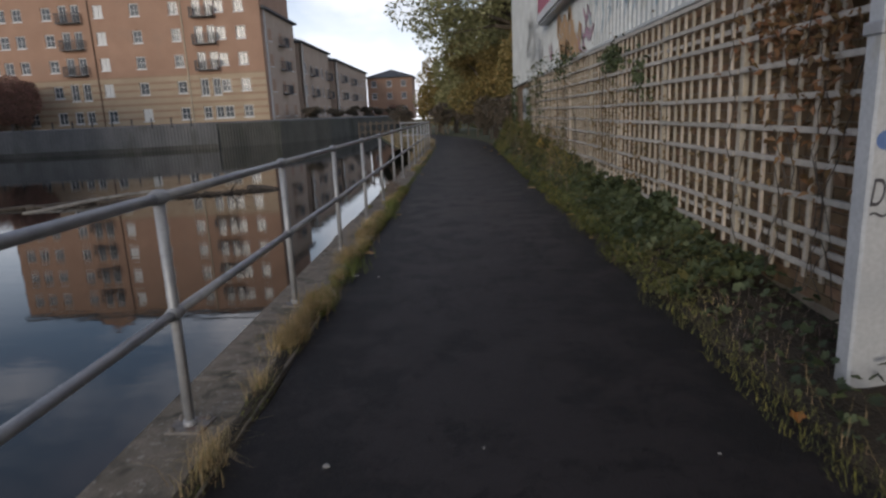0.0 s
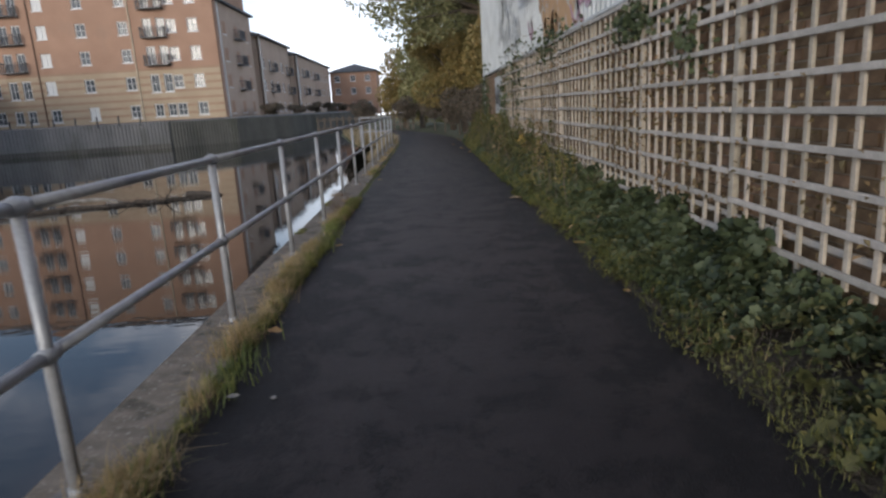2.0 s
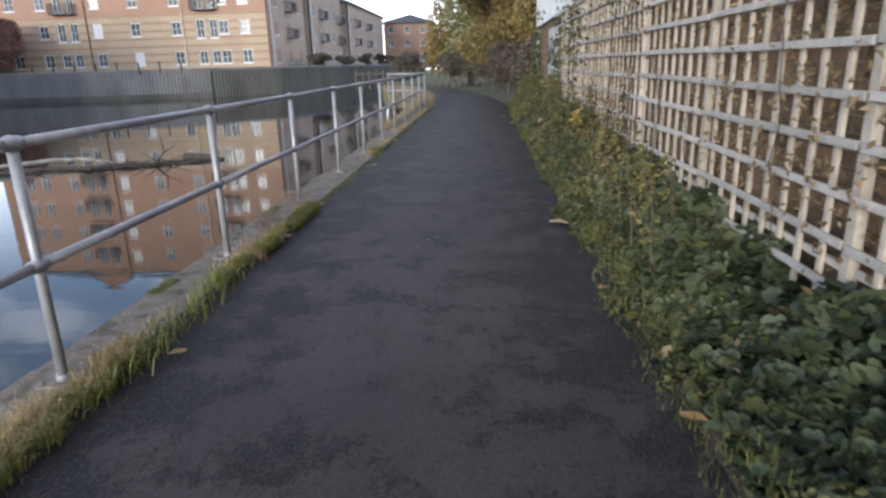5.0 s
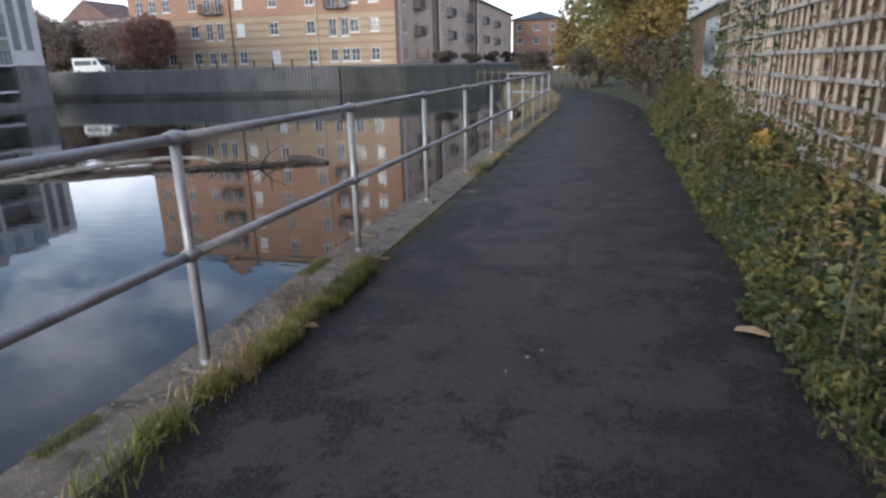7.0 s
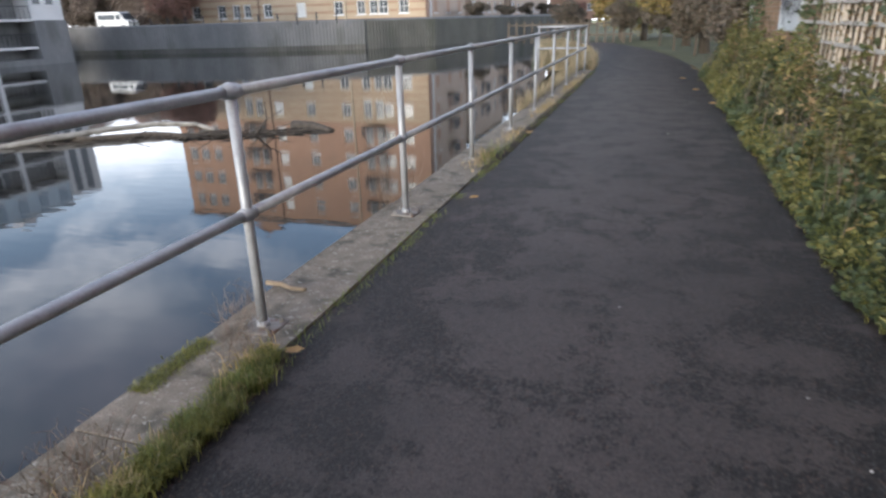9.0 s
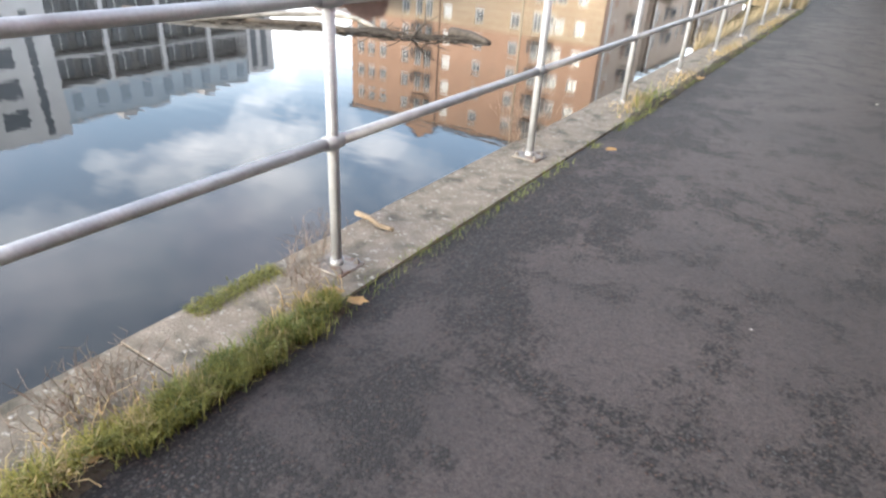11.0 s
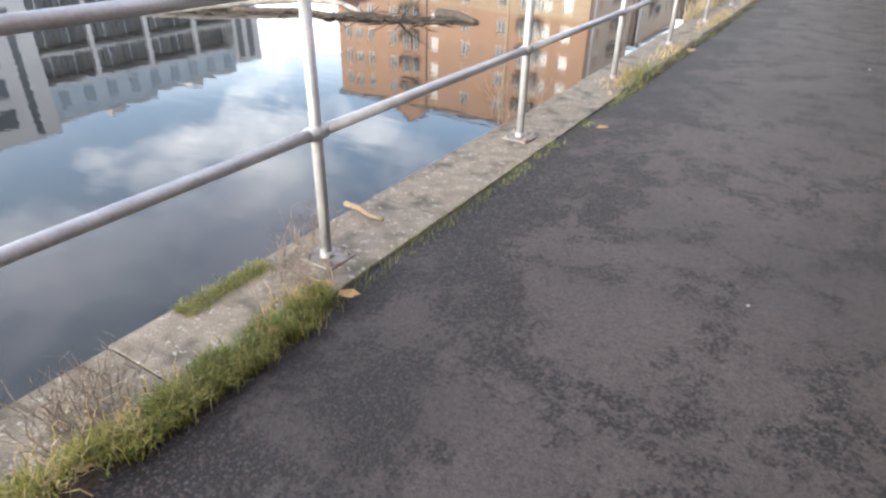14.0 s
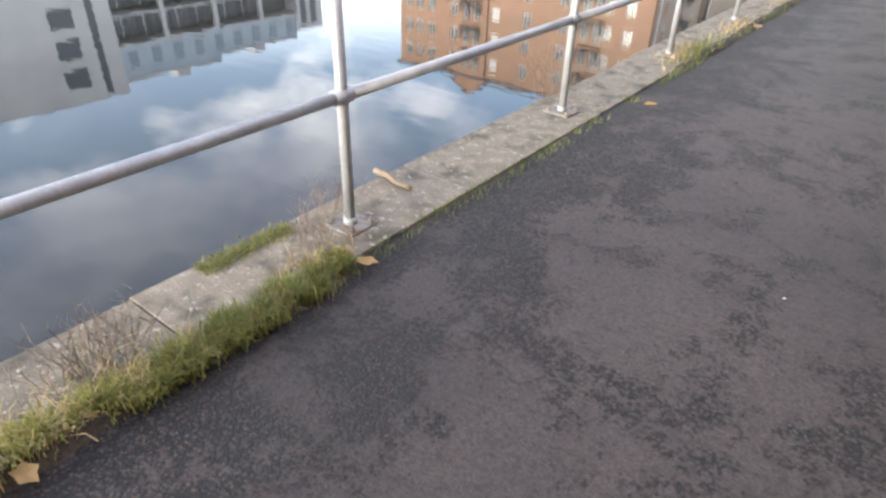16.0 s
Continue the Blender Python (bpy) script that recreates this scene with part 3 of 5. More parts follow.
def facade(name, parent, u0, u1, z0, z1, holes, material, depth=0.25):
    """A wall from u0 to u1 with rectangular openings (u, z, w, h) and their reveals."""
    us = sorted({u0, u1, *[h[0] - h[2] / 2 for h in holes if z0 < h[1] < z1], *[h[0] + h[2] / 2 for h in holes if z0 < h[1] < z1]})
    zs = sorted({z0, z1, *[h[1] - h[3] / 2 for h in holes if z0 < h[1] < z1], *[h[1] + h[3] / 2 for h in holes if z0 < h[1] < z1]})
    verts, faces = [], []

    def quad(a, b, c, d):
        i = len(verts)
        verts.extend((a, b, c, d))
        faces.append((i, i + 1, i + 2, i + 3))

    for a, b in zip(us, us[1:]):
        for c, d in zip(zs, zs[1:]):
            mu, mz = (a + b) / 2, (c + d) / 2
            if not any(abs(mu - h[0]) < h[2] / 2 and abs(mz - h[1]) < h[3] / 2 for h in holes):
                quad((a, 0, c), (b, 0, c), (b, 0, d), (a, 0, d))
    for u, z, w, h in holes:
        if z0 < z < z1:
            l, r, b, t = u - w / 2, u + w / 2, z - h / 2, z + h / 2
            quad((l, 0, b), (l, depth, b), (l, depth, t), (l, 0, t))
            quad((r, 0, b), (r, 0, t), (r, depth, t), (r, depth, b))
            quad((l, 0, b), (r, 0, b), (r, depth, b), (l, depth, b))
            quad((l, 0, t), (l, depth, t), (r, depth, t), (r, 0, t))
    return pydata(name, verts, faces, material, parent)


def balcony(parent, u, z, w=2.7, d=0.9):
    bm = box(bmesh.new(), u - w / 2, u + w / 2, -d, -0.01, z - 0.12, z)
    b = part("balcony", bm, M_DARK, parent)
    bm = bmesh.new()
    box(bm, u - w / 2, u + w / 2, -d, -d + 0.05, z + 1.0, z + 1.06)
    for s in (-1, 1):
        box(bm, u + s * w / 2 - 0.025, u + s * w / 2 + 0.025, -d, -0.02, z + 1.0, z + 1.06)
    k = int(w / 0.13)
    for i in range(k + 1):
        x = u - w / 2 + 0.015 + (w - 0.03) * i / k
        box(bm, x - 0.014, x + 0.014, -d + 0.01, -d + 0.04, z, z + 1.0)
    for i in range(7):
        for s in (-1, 1):
            yy = -d + 0.12 + i * (d - 0.15) / 7
            box(bm, u + s * (w / 2 - 0.02) - 0.012, u + s * (w / 2 - 0.02) + 0.012, yy - 0.012, yy + 0.012, z, z + 1.0)
    part("balustrade", bm, M_DARK, b)
    return b


def hip_roof(parent, u0, u1, y0, y1, z, h, over=0.5):
    u0, u1, y0, y1 = u0 - over, u1 + over, y0 - over, y1 + over
    half = (y1 - y0) / 2
    inset = min(half, (u1 - u0) / 2 - 0.05)
    yc = (y0 + y1) / 2
    v = [(u0, y0, z), (u1, y0, z), (u1, y1, z), (u0, y1, z), (u0 + inset, yc, z + h), (u1 - inset, yc, z + h),
         (u0, y0, z - 0.25), (u1, y0, z - 0.25), (u1, y1, z - 0.25), (u0, y1, z - 0.25)]
    f = [(0, 1, 5, 4), (1, 2, 5), (2, 3, 4, 5), (3, 0, 4), (6, 7, 1, 0), (7, 8, 2, 1), (8, 9, 3, 2), (9, 6, 0, 3), (9, 8, 7, 6)]
    return pydata("roof", v, f, M_ROOF, parent)


def gable(parent, u, w, z, h, material):
    """A small gabled dormer front on the eaves."""
    v = [(u - w / 2, -0.3, z), (u + w / 2, -0.3, z), (u, -0.3, z + h), (u - w / 2, 5, z), (u + w / 2, 5, z), (u, 5, z + h)]
    g = pydata("gable", v, [(0, 1, 2), (0, 3, 4, 1)], material, parent)
    v2 = [(u - w / 2 - 0.3, -0.5, z - 0.2), (u, -0.5, z + h + 0.1), (u + w / 2 + 0.3, -0.5, z - 0.2), (u - w / 2 - 0.3, 5, z - 0.2), (u, 5, z + h + 0.1), (u + w / 2 + 0.3, 5, z - 0.2)]
    pydata("gable_roof", v2, [(0, 1, 4, 3), (1, 2, 5, 4)], M_ROOF, g)


# main apartment house: long orange brick front facing the river
BASE = 1.25
apt = thing("apartment_building", pose(-57.9, 76, 0), "six-storey orange brick apartment building with striped lower floors", "building")
STOREY = [2.85, 5.98, 9.03, 12.03, 15.08, 18.12]
cols = [1.6, 3.4, 5.4, 9.0, 15.3, 19.7, 24.4, 29.8, 32.2]
pairs = [11.8, 27.9]
holes, wins = [], []
for si, z in enumerate(STOREY):
    for ci, u in enumerate(cols):
        holes.append((u, z, 1.15, 1.45))
        wins.append((u, z, 1.15, 1.45, (ci == 4 and si > 0) or (ci == 5 and si == 0)))
    for u in pairs:
        for s in (-0.75, 0.75):
            hh = 1.45 if si == 0 else 2.0
            holes.append((u + s, z + (0 if si == 0 else -0.1), 1.0, hh))
            wins.append((u + s, z + (0 if si == 0 else -0.1), 1.0, hh, False))
W_APT = 34.7
# striped lower two storeys
facade("lower_wall", apt, 0, W_APT, 0.6, 7.4, holes, M_CREAM)
z = 1.5
while z < 7.3:
    segs = sorted((h[0] - h[2] / 2 - 0.1, h[0] + h[2] / 2 + 0.1) for h in holes if abs(h[1] - z - 0.12) < h[3] / 2 + 0.26)
    u = 0.0
    for a, b in segs + [(W_APT, W_APT)]:
        if a > u:
            part("brick_band", box(bmesh.new(), u, a, -0.035, 0.02, z, z + 0.24), M_BAND, apt)
        u = max(u, b)
    z += 0.83
facade("upper_wall", apt, 0, W_APT, 7.4, 20.3, holes, M_ORANGE)
part("string_course", box(bmesh.new(), 0, W_APT, -0.06, 0.02, 7.3, 7.5), M_BAND, apt)
part("eaves_course", box(bmesh.new(), 0, W_APT, -0.12, 0.02, 20.0, 20.35), M_WHITE, apt)
part("rear_block", box(bmesh.new(), 0.002, W_APT - 0.002, 0.26, 13, 0.6, 20.2), M_ORANGE, apt)
for u, z, w, h, bl in wins:
    window(apt, u, z, w, h, bl)
for u in pairs:
    for z in STOREY[2:]:
        balcony(apt, u, z - 1.15)
for u, m in ((14.2, M_PIPE), (25.3, M_PIPE2)):
    part("downpipe", tube(bmesh.new(), (u, -0.09, 0.6), (u, -0.09, 20.0), 0.09, n=8), m, apt)
hip_roof(apt, 0, W_APT, 0, 13, 20.35, 2.6)
gable(apt, 11.8, 6.0, 20.3, 1.9, M_ORANGE)
for z in (9.0, 12.0, 15.0, 18.1):
    bm = box(bmesh.new(), -1.0, -0.01, 1.2, 3.6, z - 1.25, z - 1.13)
    b = part("balcony", bm, M_DARK, apt)
    bm = bmesh.new()
    for yy in np.linspace(1.22, 3.58, 14):
        box(bm, -0.99, -0.96, yy - 0.014, yy + 0.014, z - 1.13, z - 0.1)
    for xx in np.linspace(-0.95, -0.1, 6):
        box(bm, xx - 0.014, xx + 0.014, 1.2, 1.23, z - 1.13, z - 0.1)
    box(bm, -1.0, -0.95, 1.2, 3.6, z - 0.1, z - 0.04)
    box(bm, -0.95, -0.02, 1.2, 1.25, z - 0.1, z - 0.04)
    part("balustrade", bm, M_DARK, b)


def side_block(y0, y1, x, zt, material, label, rot=90, step=3.6):
    """A block whose long front faces the river sideways."""
    b = thing("apartment_building", pose(x, y0, 0, 0, 0, rot), label, "building")
    w = y1 - y0
    hs = []
    n = max(1, int(w / step))
    zz = 2.85
    while zz < zt - 1.2:
        for i in range(n):
            hs.append(((i + 0.5) * w / n, zz, 1.2, 1.45))
        zz += 3.03
    facade("wall", b, 0, w, 0.6, zt, hs, material)
    part("rear_block", box(bmesh.new(), 0.002, w - 0.002, 0.26, 12, 0.6, zt - 0.1), material, b)
    for i, (u, z, ww, h) in enumerate(hs):
        window(b, u, z, ww, h)
        if i % n in (1, 4) and z > 5:
            balcony(b, u, z - 0.9, 2.2)
    part("downpipe", tube(bmesh.new(), (0.4, -0.08, 0.6), (0.4, -0.08, zt - 0.2), 0.09, n=8), M_WHITE, b)
    hip_roof(b, 0, w, 0, 12, zt, 2.2)
    return b


side_block(77.0, 91.0, -23.2, 14.9, M_SIDEBRICK, "dull brown brick apartment block receding along the river")
side_block(92.0, 111.0, -22.6, 12.6, M_SIDEBRICK, "lower brown brick apartment block with a hipped roof")
side_block(112.0, 148.5, -21.6, 11.6, M_SIDEBRICK, "long brown brick apartment block with dark balconies")

end_house = thing("apartment_building", pose(-21.6, 150, 0), "orange brick block with a dark hipped roof at the bend", "building")
hs = [(u, z, 1.2, 1.4) for u in (1.6, 5.2, 8.6) for z in (3.0, 6.2, 9.0)]
facade("wall", end_house, 0, 10.6, 0.6, 10.6, hs, M_ORANGE)
part("rear_block", box(bmesh.new(), 0.002, 10.598, 0.26, 11, 0.6, 10.5), M_ORANGE, end_house)
for u, z, w, h in hs:
    window(end_house, u, z, w, h)
hip_roof(end_house, 0, 10.6, 0, 11, 10.6, 2.0)

# sheet piling along the far bank
def piling(name, pts, z0, z1, material=M_PILE):
    verts, faces = [], []
    for (ax, ay), (bx, by) in zip(pts, pts[1:]):
        d = Vector((bx - ax, by - ay, 0))
        ln = d.length
        d.normalize()
        nrm = Vector((d.y, -d.x, 0))
        s = 0.0
        while s < ln:
            for ds, off in ((0, 0), (0.12, 0), (0.17, 0.07), (0.29, 0.07)):
                p = Vector((ax, ay, 0)) + d * (s + ds) + nrm * off
                verts += [(p.x, p.y, z0), (p.x, p.y, z1)]
            s += 0.34
    for i in range(len(verts) // 2 - 1):
        faces.append((2 * i, 2 * i + 1, 2 * i + 3, 2 * i + 2))
    return pydata(name, verts, faces, material)


w = piling("wall_north", [(-60.2, 52.4), (-60.2, 63), (-36, 65.5), (-27, 68.5)], -2.0, 1.45)
tagged(w, "grey ribbed sheet piling along the far bank", "wall", kind="structure")
BANK = [(-27.4, 68.37), (-21.5, 74), (-17.5, 84), (-15.2, 100), (-14.0, 165)]
w = piling("wall_northeast", BANK, -2.0, 1.45, M_BANK)
tagged(w, "dark overgrown piling where the far bank curves away", "wall", kind="structure")
w = piling("tide_mark", [(-60.15, 52.4), (-60.15, 62.95), (-36, 65.45), (-27, 68.44)], -2.0, -0.72, M_BANK)
tagged(w, "dark tide mark along the foot of the piling", "trim", kind="structure")
bm = bmesh.new()
for (ax, ay), (bx, by) in zip([(-60.2, 63), (-36, 65.5), *BANK], [(-36, 65.5), *BANK]):
    tube(bm, (ax, ay + 0.12, 1.5), (bx, by + 0.12, 1.5), 0.14, n=6)
tagged(part("trim", bm, M_PILE), "grey capping rail on the piling", "trim", kind="structure")

# fence posts on the far bank
for i in range(12):
    p = part("fence_post", box(bmesh.new(), -0.06, 0.06, -0.06, 0.06, 0, 1.1, 0.01), M_DARK)
    p.location = (-52 + i * 2.1, 65.2 + 0.11 * i, 1.25)
    tagged(p, "short dark post on the far embankment", "post", "posts on the far bank")

# white and glazed riverside block, side on to the water
white = thing("apartment_building", pose(-47.2, 14, 0, 0, 0, 90), "white and pale blue riverside block with dark recessed balconies", "building")
W_L, U_T, U_S = 38.4, 35.4, 18.3        # far end, end tower, stair tower
part("plinth", box(bmesh.new(), -6, U_S, -0.2, 12, -2.5, 2.2), M_PILE, white, "dark concrete plinth")
part("plinth", box(bmesh.new(), U_T, W_L, -0.2, 12, -2.5, 2.2), M_PILE, white, "dark concrete plinth")
part("river_footing", box(bmesh.new(), U_S, U_T, -0.2, 12, -2.5, -0.75), M_PILE, white, "dark concrete footing in the water")
part("end_tower", box(bmesh.new(), U_T, W_L, 0, 12, 2.2, 10.1), M_RENDER, white)
part("stair_tower", box(bmesh.new(), 9.0, U_S, -0.1, 12, 2.2, 11.9), M_RENDER, white)
part("low_wing", box(bmesh.new(), -6, 9.0, 1.0, 12, 2.2, 8.8), M_GREYBLOCK, white, "grey rendered low wing")
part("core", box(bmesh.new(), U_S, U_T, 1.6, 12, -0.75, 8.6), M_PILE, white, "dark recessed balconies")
for i in range(-1, 4):
    z = 2.2 + i * 2.1
    part("balcony_slab", box(bmesh.new(), U_S, U_T, 0, 1.6, z - 0.08, z + 0.1), M_RENDER, white)
    if i < 3:
        bm = box(bmesh.new(), U_S, U_T, 0.04, 0.09, z + 1.02, z + 1.08)
        for u in np.arange(U_S + 0.2, U_T, 0.4):
            box(bm, u - 0.02, u + 0.02, 0.05, 0.08, z + 0.1, z + 1.02)
        part("balustrade", bm, M_DARK, white, "thin dark balcony railing")
for u in (22.3, 26.9, 31.4):
    part("column", box(bmesh.new(), u - 0.17, u + 0.17, 0.02, 0.32, -0.75, 8.6), M_RENDER, white)
    for k in range(-1, 3):
        for d in (-3.2, -1.4):
            w = part("glazing", box(bmesh.new(), u + d, u + d + 1.1, 1.53, 1.62, 2.6 + k * 2.1, 4.0 + k * 2.1), M_GLASS, white)
            part("window_frame", box(bmesh.new(), u + d + 0.5, u + d + 0.6, 1.50, 1.56, 2.6 + k * 2.1, 4.0 + k * 2.1), M_WHITE, w)
part("top_storey", box(bmesh.new(), U_S, 26.9, 0.3, 12, 8.65, 11.1), M_BLUEGLASS, white, "pale blue clad top storey")
part("top_storey", box(bmesh.new(), 26.9, U_T, 0.32, 12, 8.65, 10.6), M_BLUEGLASS, white, "pale blue clad top storey")
part("parapet", box(bmesh.new(), U_S, 26.9, 0.2, 0.5, 11.1, 11.25), M_RENDER, white)
part("parapet", box(bmesh.new(), 26.9, U_T, 0.2, 0.5, 10.6, 10.75), M_RENDER, white)
for i in range(9):
    u = U_S + 0.7 + i * 1.9
    w = part("window_pane", box(bmesh.new(), u, u + 0.75, 0.26, 0.33, 9.0, 10.3), M_PALEPANE, white)
    part("window_frame", box(bmesh.new(), u - 0.06, u + 0.81, 0.24, 0.30, 8.9, 8.98), M_RENDER, w)
for u in (36.1, 37.3):
    part("window_strip", box(bmesh.new(), u - 0.33, u + 0.33, -0.03, 0.02, 3.4, 9.6), M_GLASS, white)
part("window_strip", box(bmesh.new(), 16.6, 17.1, -0.13, -0.08, 3.0, 11.6), M_GLASS, white)
for k in range(4):
    part("window_pane", box(bmesh.new(), 14.0, 15.6, -0.13, -0.08, 3.2 + k * 2.1, 4.5 + k * 2.1), M_GLASS, white)
    if k < 3:
        for u in (-3.5, 0.0, 3.5, 6.5):
            part("window_pane", box(bmesh.new(), u - 0.8, u + 0.8, 0.94, 1.02, 3.0 + k * 2.0, 4.2 + k * 2.0), M_GLASS, white)
part("chimney", box(bmesh.new(), 23.6, 24.8, 2, 3.4, 11.1, 12.3), M_GREYBLOCK, white)
part("chimney", box(bmesh.new(), 31.6, 32.8, 2, 3.4, 10.6, 11.8), M_GREYBLOCK, white)

# pale house behind the trees
house = thing("house", pose(-106, 108, 0), "pale rendered house with a red tiled gable", "house")
part("wall", box(bmesh.new(), 0, 24, 0, 10, 0.6, 11), M_GREYBLOCK, house)
M_TILE = mat("red_roof_tile", (0.17, 0.11, 0.095), (0.25, 0.165, 0.14), 0.85, 1, 12, 0.3)
g = pydata("roof", [(6, -0.5, 11), (17, -0.5, 11), (11.5, -0.5, 14.5), (6, 10, 11), (17, 10, 11), (11.5, 10, 14.5)], [(0, 1, 2), (0, 2, 5, 3), (1, 4, 5, 2), (3, 5, 4)], M_TILE, house)


# ---- trees ----
def crown_points(k, c, r, seed, hollow=0.35, lumps=9, low=-0.75):
    """Points in an uneven, gappy crown made of overlapping lumps."""
    g = np.random.default_rng(seed)
    cs = g.normal(size=(lumps, 3))
    cs /= np.linalg.norm(cs, axis=1)[:, None]
    cs *= g.uniform(0.35, 0.75, (lumps, 1))
    cs[:, 2] = np.maximum(cs[:, 2], low)
    which = g.integers(0, lumps, k)
    d = g.normal(size=(k, 3))
    d /= np.linalg.norm(d, axis=1)[:, None]
    rad = g.uniform(hollow, 1, (k, 1)) ** 0.5 * g.uniform(0.25, 0.48, (lumps, 1))[which]
    p = cs[which] + d * rad
    return np.asarray(c) + p * np.asarray(r), np.asarray(c) + cs * np.asarray(r)


def tree(name, base, height, r, k, leaf, material, label, seed, trunk=0.2, lift=0.55, lumps=9, category="tree", off=(0, 0)):
    t = thing(name, pose(*base), label, category)
    c = (off[0], off[1], height * lift + (1 - lift) * height * 0.35)
    pts, cs = crown_points(k, c, r, seed, lumps=lumps)
    bm = bmesh.new()
    fork = Vector((off[0] * 0.3, off[1] * 0.3, max(0.3, c[2] - r[2] * 0.45)))
    tube(bm, (0, 0, -0.1), fork, trunk, trunk * 0.62, 9)
    for q in cs:
        q = Vector(q)
        mid = fork.lerp(q, 0.5) + Vector((0, 0, r[2] * 0.08))
        tube(bm, fork, mid, trunk * 0.5, trunk * 0.3, 6)
        tube(bm, mid, q, trunk * 0.3, trunk * 0.08, 5)
    smoothed(part("trunk", bm, M_BARK, t))
    leaves("crown", pts[pts[:, 2] > 0.1 - base[2] * 0], leaf, material, t, flat=0.3)
    return t


tree("tree", (4.2, 31.0, 0), 9.6, (6.3, 4.4, 3.8), 17000, 0.17, M_TREE2, "tall tree with small green leaves over the path", 11, 0.28, lumps=20, off=(-1.6, 0))
tree("tree", (2.6, 27.6, 0), 5.4, (1.6, 2.6, 3.0), 12000, 0.13, M_TREE, "leafy yellowing tree crowding the wall's end", 12, 0.14, off=(0.3, 0))
tree("tree", (2.0, 34.5, 0), 4.9, (3.6, 3.4, 2.5), 17000, 0.15, M_TREE, "spreading yellow-brown tree leaning over the path", 13, 0.2, lumps=14, off=(-0.9, 0))
tree("tree", (1.6, 40.0, 0), 7.0, (3.2, 3.0, 3.6), 10000, 0.2, M_TREE2, "green tree beside the far path", 14, 0.2)
tree("tree", (-0.3, 47.0, 0), 5.2, (2.9, 2.6, 2.9), 10000, 0.19, M_TREE2, "dark bushy tree where the path bends", 19, 0.2)
tree("tree", (2.5, 53.0, 0), 6.0, (5.0, 2.2, 3.6), 10000, 0.24, M_TREE2, "dense green hedge tree behind the fence", 22, 0.15, lumps=22, lift=0.25)
tree("tree", (-1.7, 50.5, 0), 5.6, (2.7, 2.2, 3.2), 9000, 0.2, M_TREE, "yellowing tree behind the bend of the path", 23, 0.15, lumps=18, lift=0.3)
tree("tree", (3.5, 48.0, 0), 7.5, (4.4, 2.6, 4.2), 8000, 0.22, M_TREE2, "dark tree closing the view along the path", 20, 0.2)
tree("tree", (-51.5, 71.0, 1.25), 6.8, (3.6, 3.0, 3.2), 22000, 0.22, M_RED, "rusty red autumn tree on the far bank", 15, 0.2, lumps=30, lift=0.3)
for i, (bx, by, hh) in enumerate(((-56, 73.5, 6.6), (-61, 76, 8.0), (-66.5, 77, 7.4), (-72, 78, 8.2), (-78, 79, 7.8), (-85, 80, 8.4), (-92, 82, 8.4), (-69, 73, 9.8), (-76, 74.5, 10.2))):
    tree("tree", (bx, by, 1.25), hh, (4.8, 3.0, 3.9), 17000, 0.24, M_BROWNTREE, "dull brown autumn tree on the far bank", 70 + i, 0.18, lumps=34, lift=0.12)
for i, (bx, by) in enumerate(((1.9, 26.0), (1.7, 29.5), (1.2, 33.0), (0.6, 36.5), (0.1, 40.5), (-1.6, 44), (-4.5, 47))):
    tree("bush", (bx + 0.4, by, 0), 1.9, (1.2, 2.0, 0.95), 3600, 0.12, M_BUSH, "tangled low bush beside the path", 30 + i, 0.05, category="bush")
for i, (bx, by) in enumerate(((-20, 86), (-19, 97), (-18.2, 108), (-17.6, 120), (-17, 133), (-16, 146))):
    tree("bush", (bx, by, 1.25), 1.7, (1.6, 4.5, 1.0), 1800, 0.3, M_BUSH, "dark bush along the far embankment", 50 + i, 0.06, category="bush")
tree("bush", (-14.8, 148, 1.25), 2.4, (2.0, 2.0, 1.4), 1500, 0.3, M_RED, "reddish bush below the brick block", 60, 0.08, category="bush")

# ---- graffiti and sign on the cladding ----
def paint(name, rgb):
    return mat(name, tuple(c * 0.8 for c in rgb), rgb, 0.6, 3.0, 30, 0.0, stain=(0.52, 0.53, 0.52), stain_scale=5, stain_from=0.56)


P_ORANGE, P_BLUE, P_PINK, P_BLACK = paint("faded_orange_paint", (0.66, 0.40, 0.19)), paint("faded_blue_paint", (0.38, 0.52, 0.57)), paint("faded_pink_paint", (0.56, 0.33, 0.40)), paint("black_spray_paint", (0.07, 0.07, 0.08))
P_RED = mat("pink_red_board", (0.50, 0.09, 0.16), (0.60, 0.13, 0.20), 0.5, 2, 20, 0.1)
G_X = WALL_X - 0.061


def stroke(bm, pts, width, out=0.0):
    """A flat brush stroke on the wall through points (y, z), out metres proud of the ones before it."""
    pts = [Vector((-out, p[0], p[1])) for p in pts]
    prev = None
    for i, p in enumerate(pts):
        d = (pts[min(i + 1, len(pts) - 1)] - pts[max(i - 1, 0)]).normalized()
        s = Vector((0, -d.z, d.y)) * width * 0.5 * (0.6 + 0.4 * math.sin(math.pi * (i + 0.5) / len(pts)))
        a, b = bm.verts.new(p + s), bm.verts.new(p - s)
        if prev:
            bm.faces.new((prev[0], a, b, prev[1]))
        prev = (a, b)


def curvy(r, y, z, ly, lz, n=9, turns=1.0):
    ph = r.uniform(0, 6.3)
    return [(y + ly * (i / (n - 1) - 0.5) + 0.18 * ly * math.sin(ph + turns * 6.3 * i / n), z + lz * 0.5 * math.cos(ph * 1.7 + turns * 6.3 * i / n)) for i in range(n)]


gr = random.Random(21)


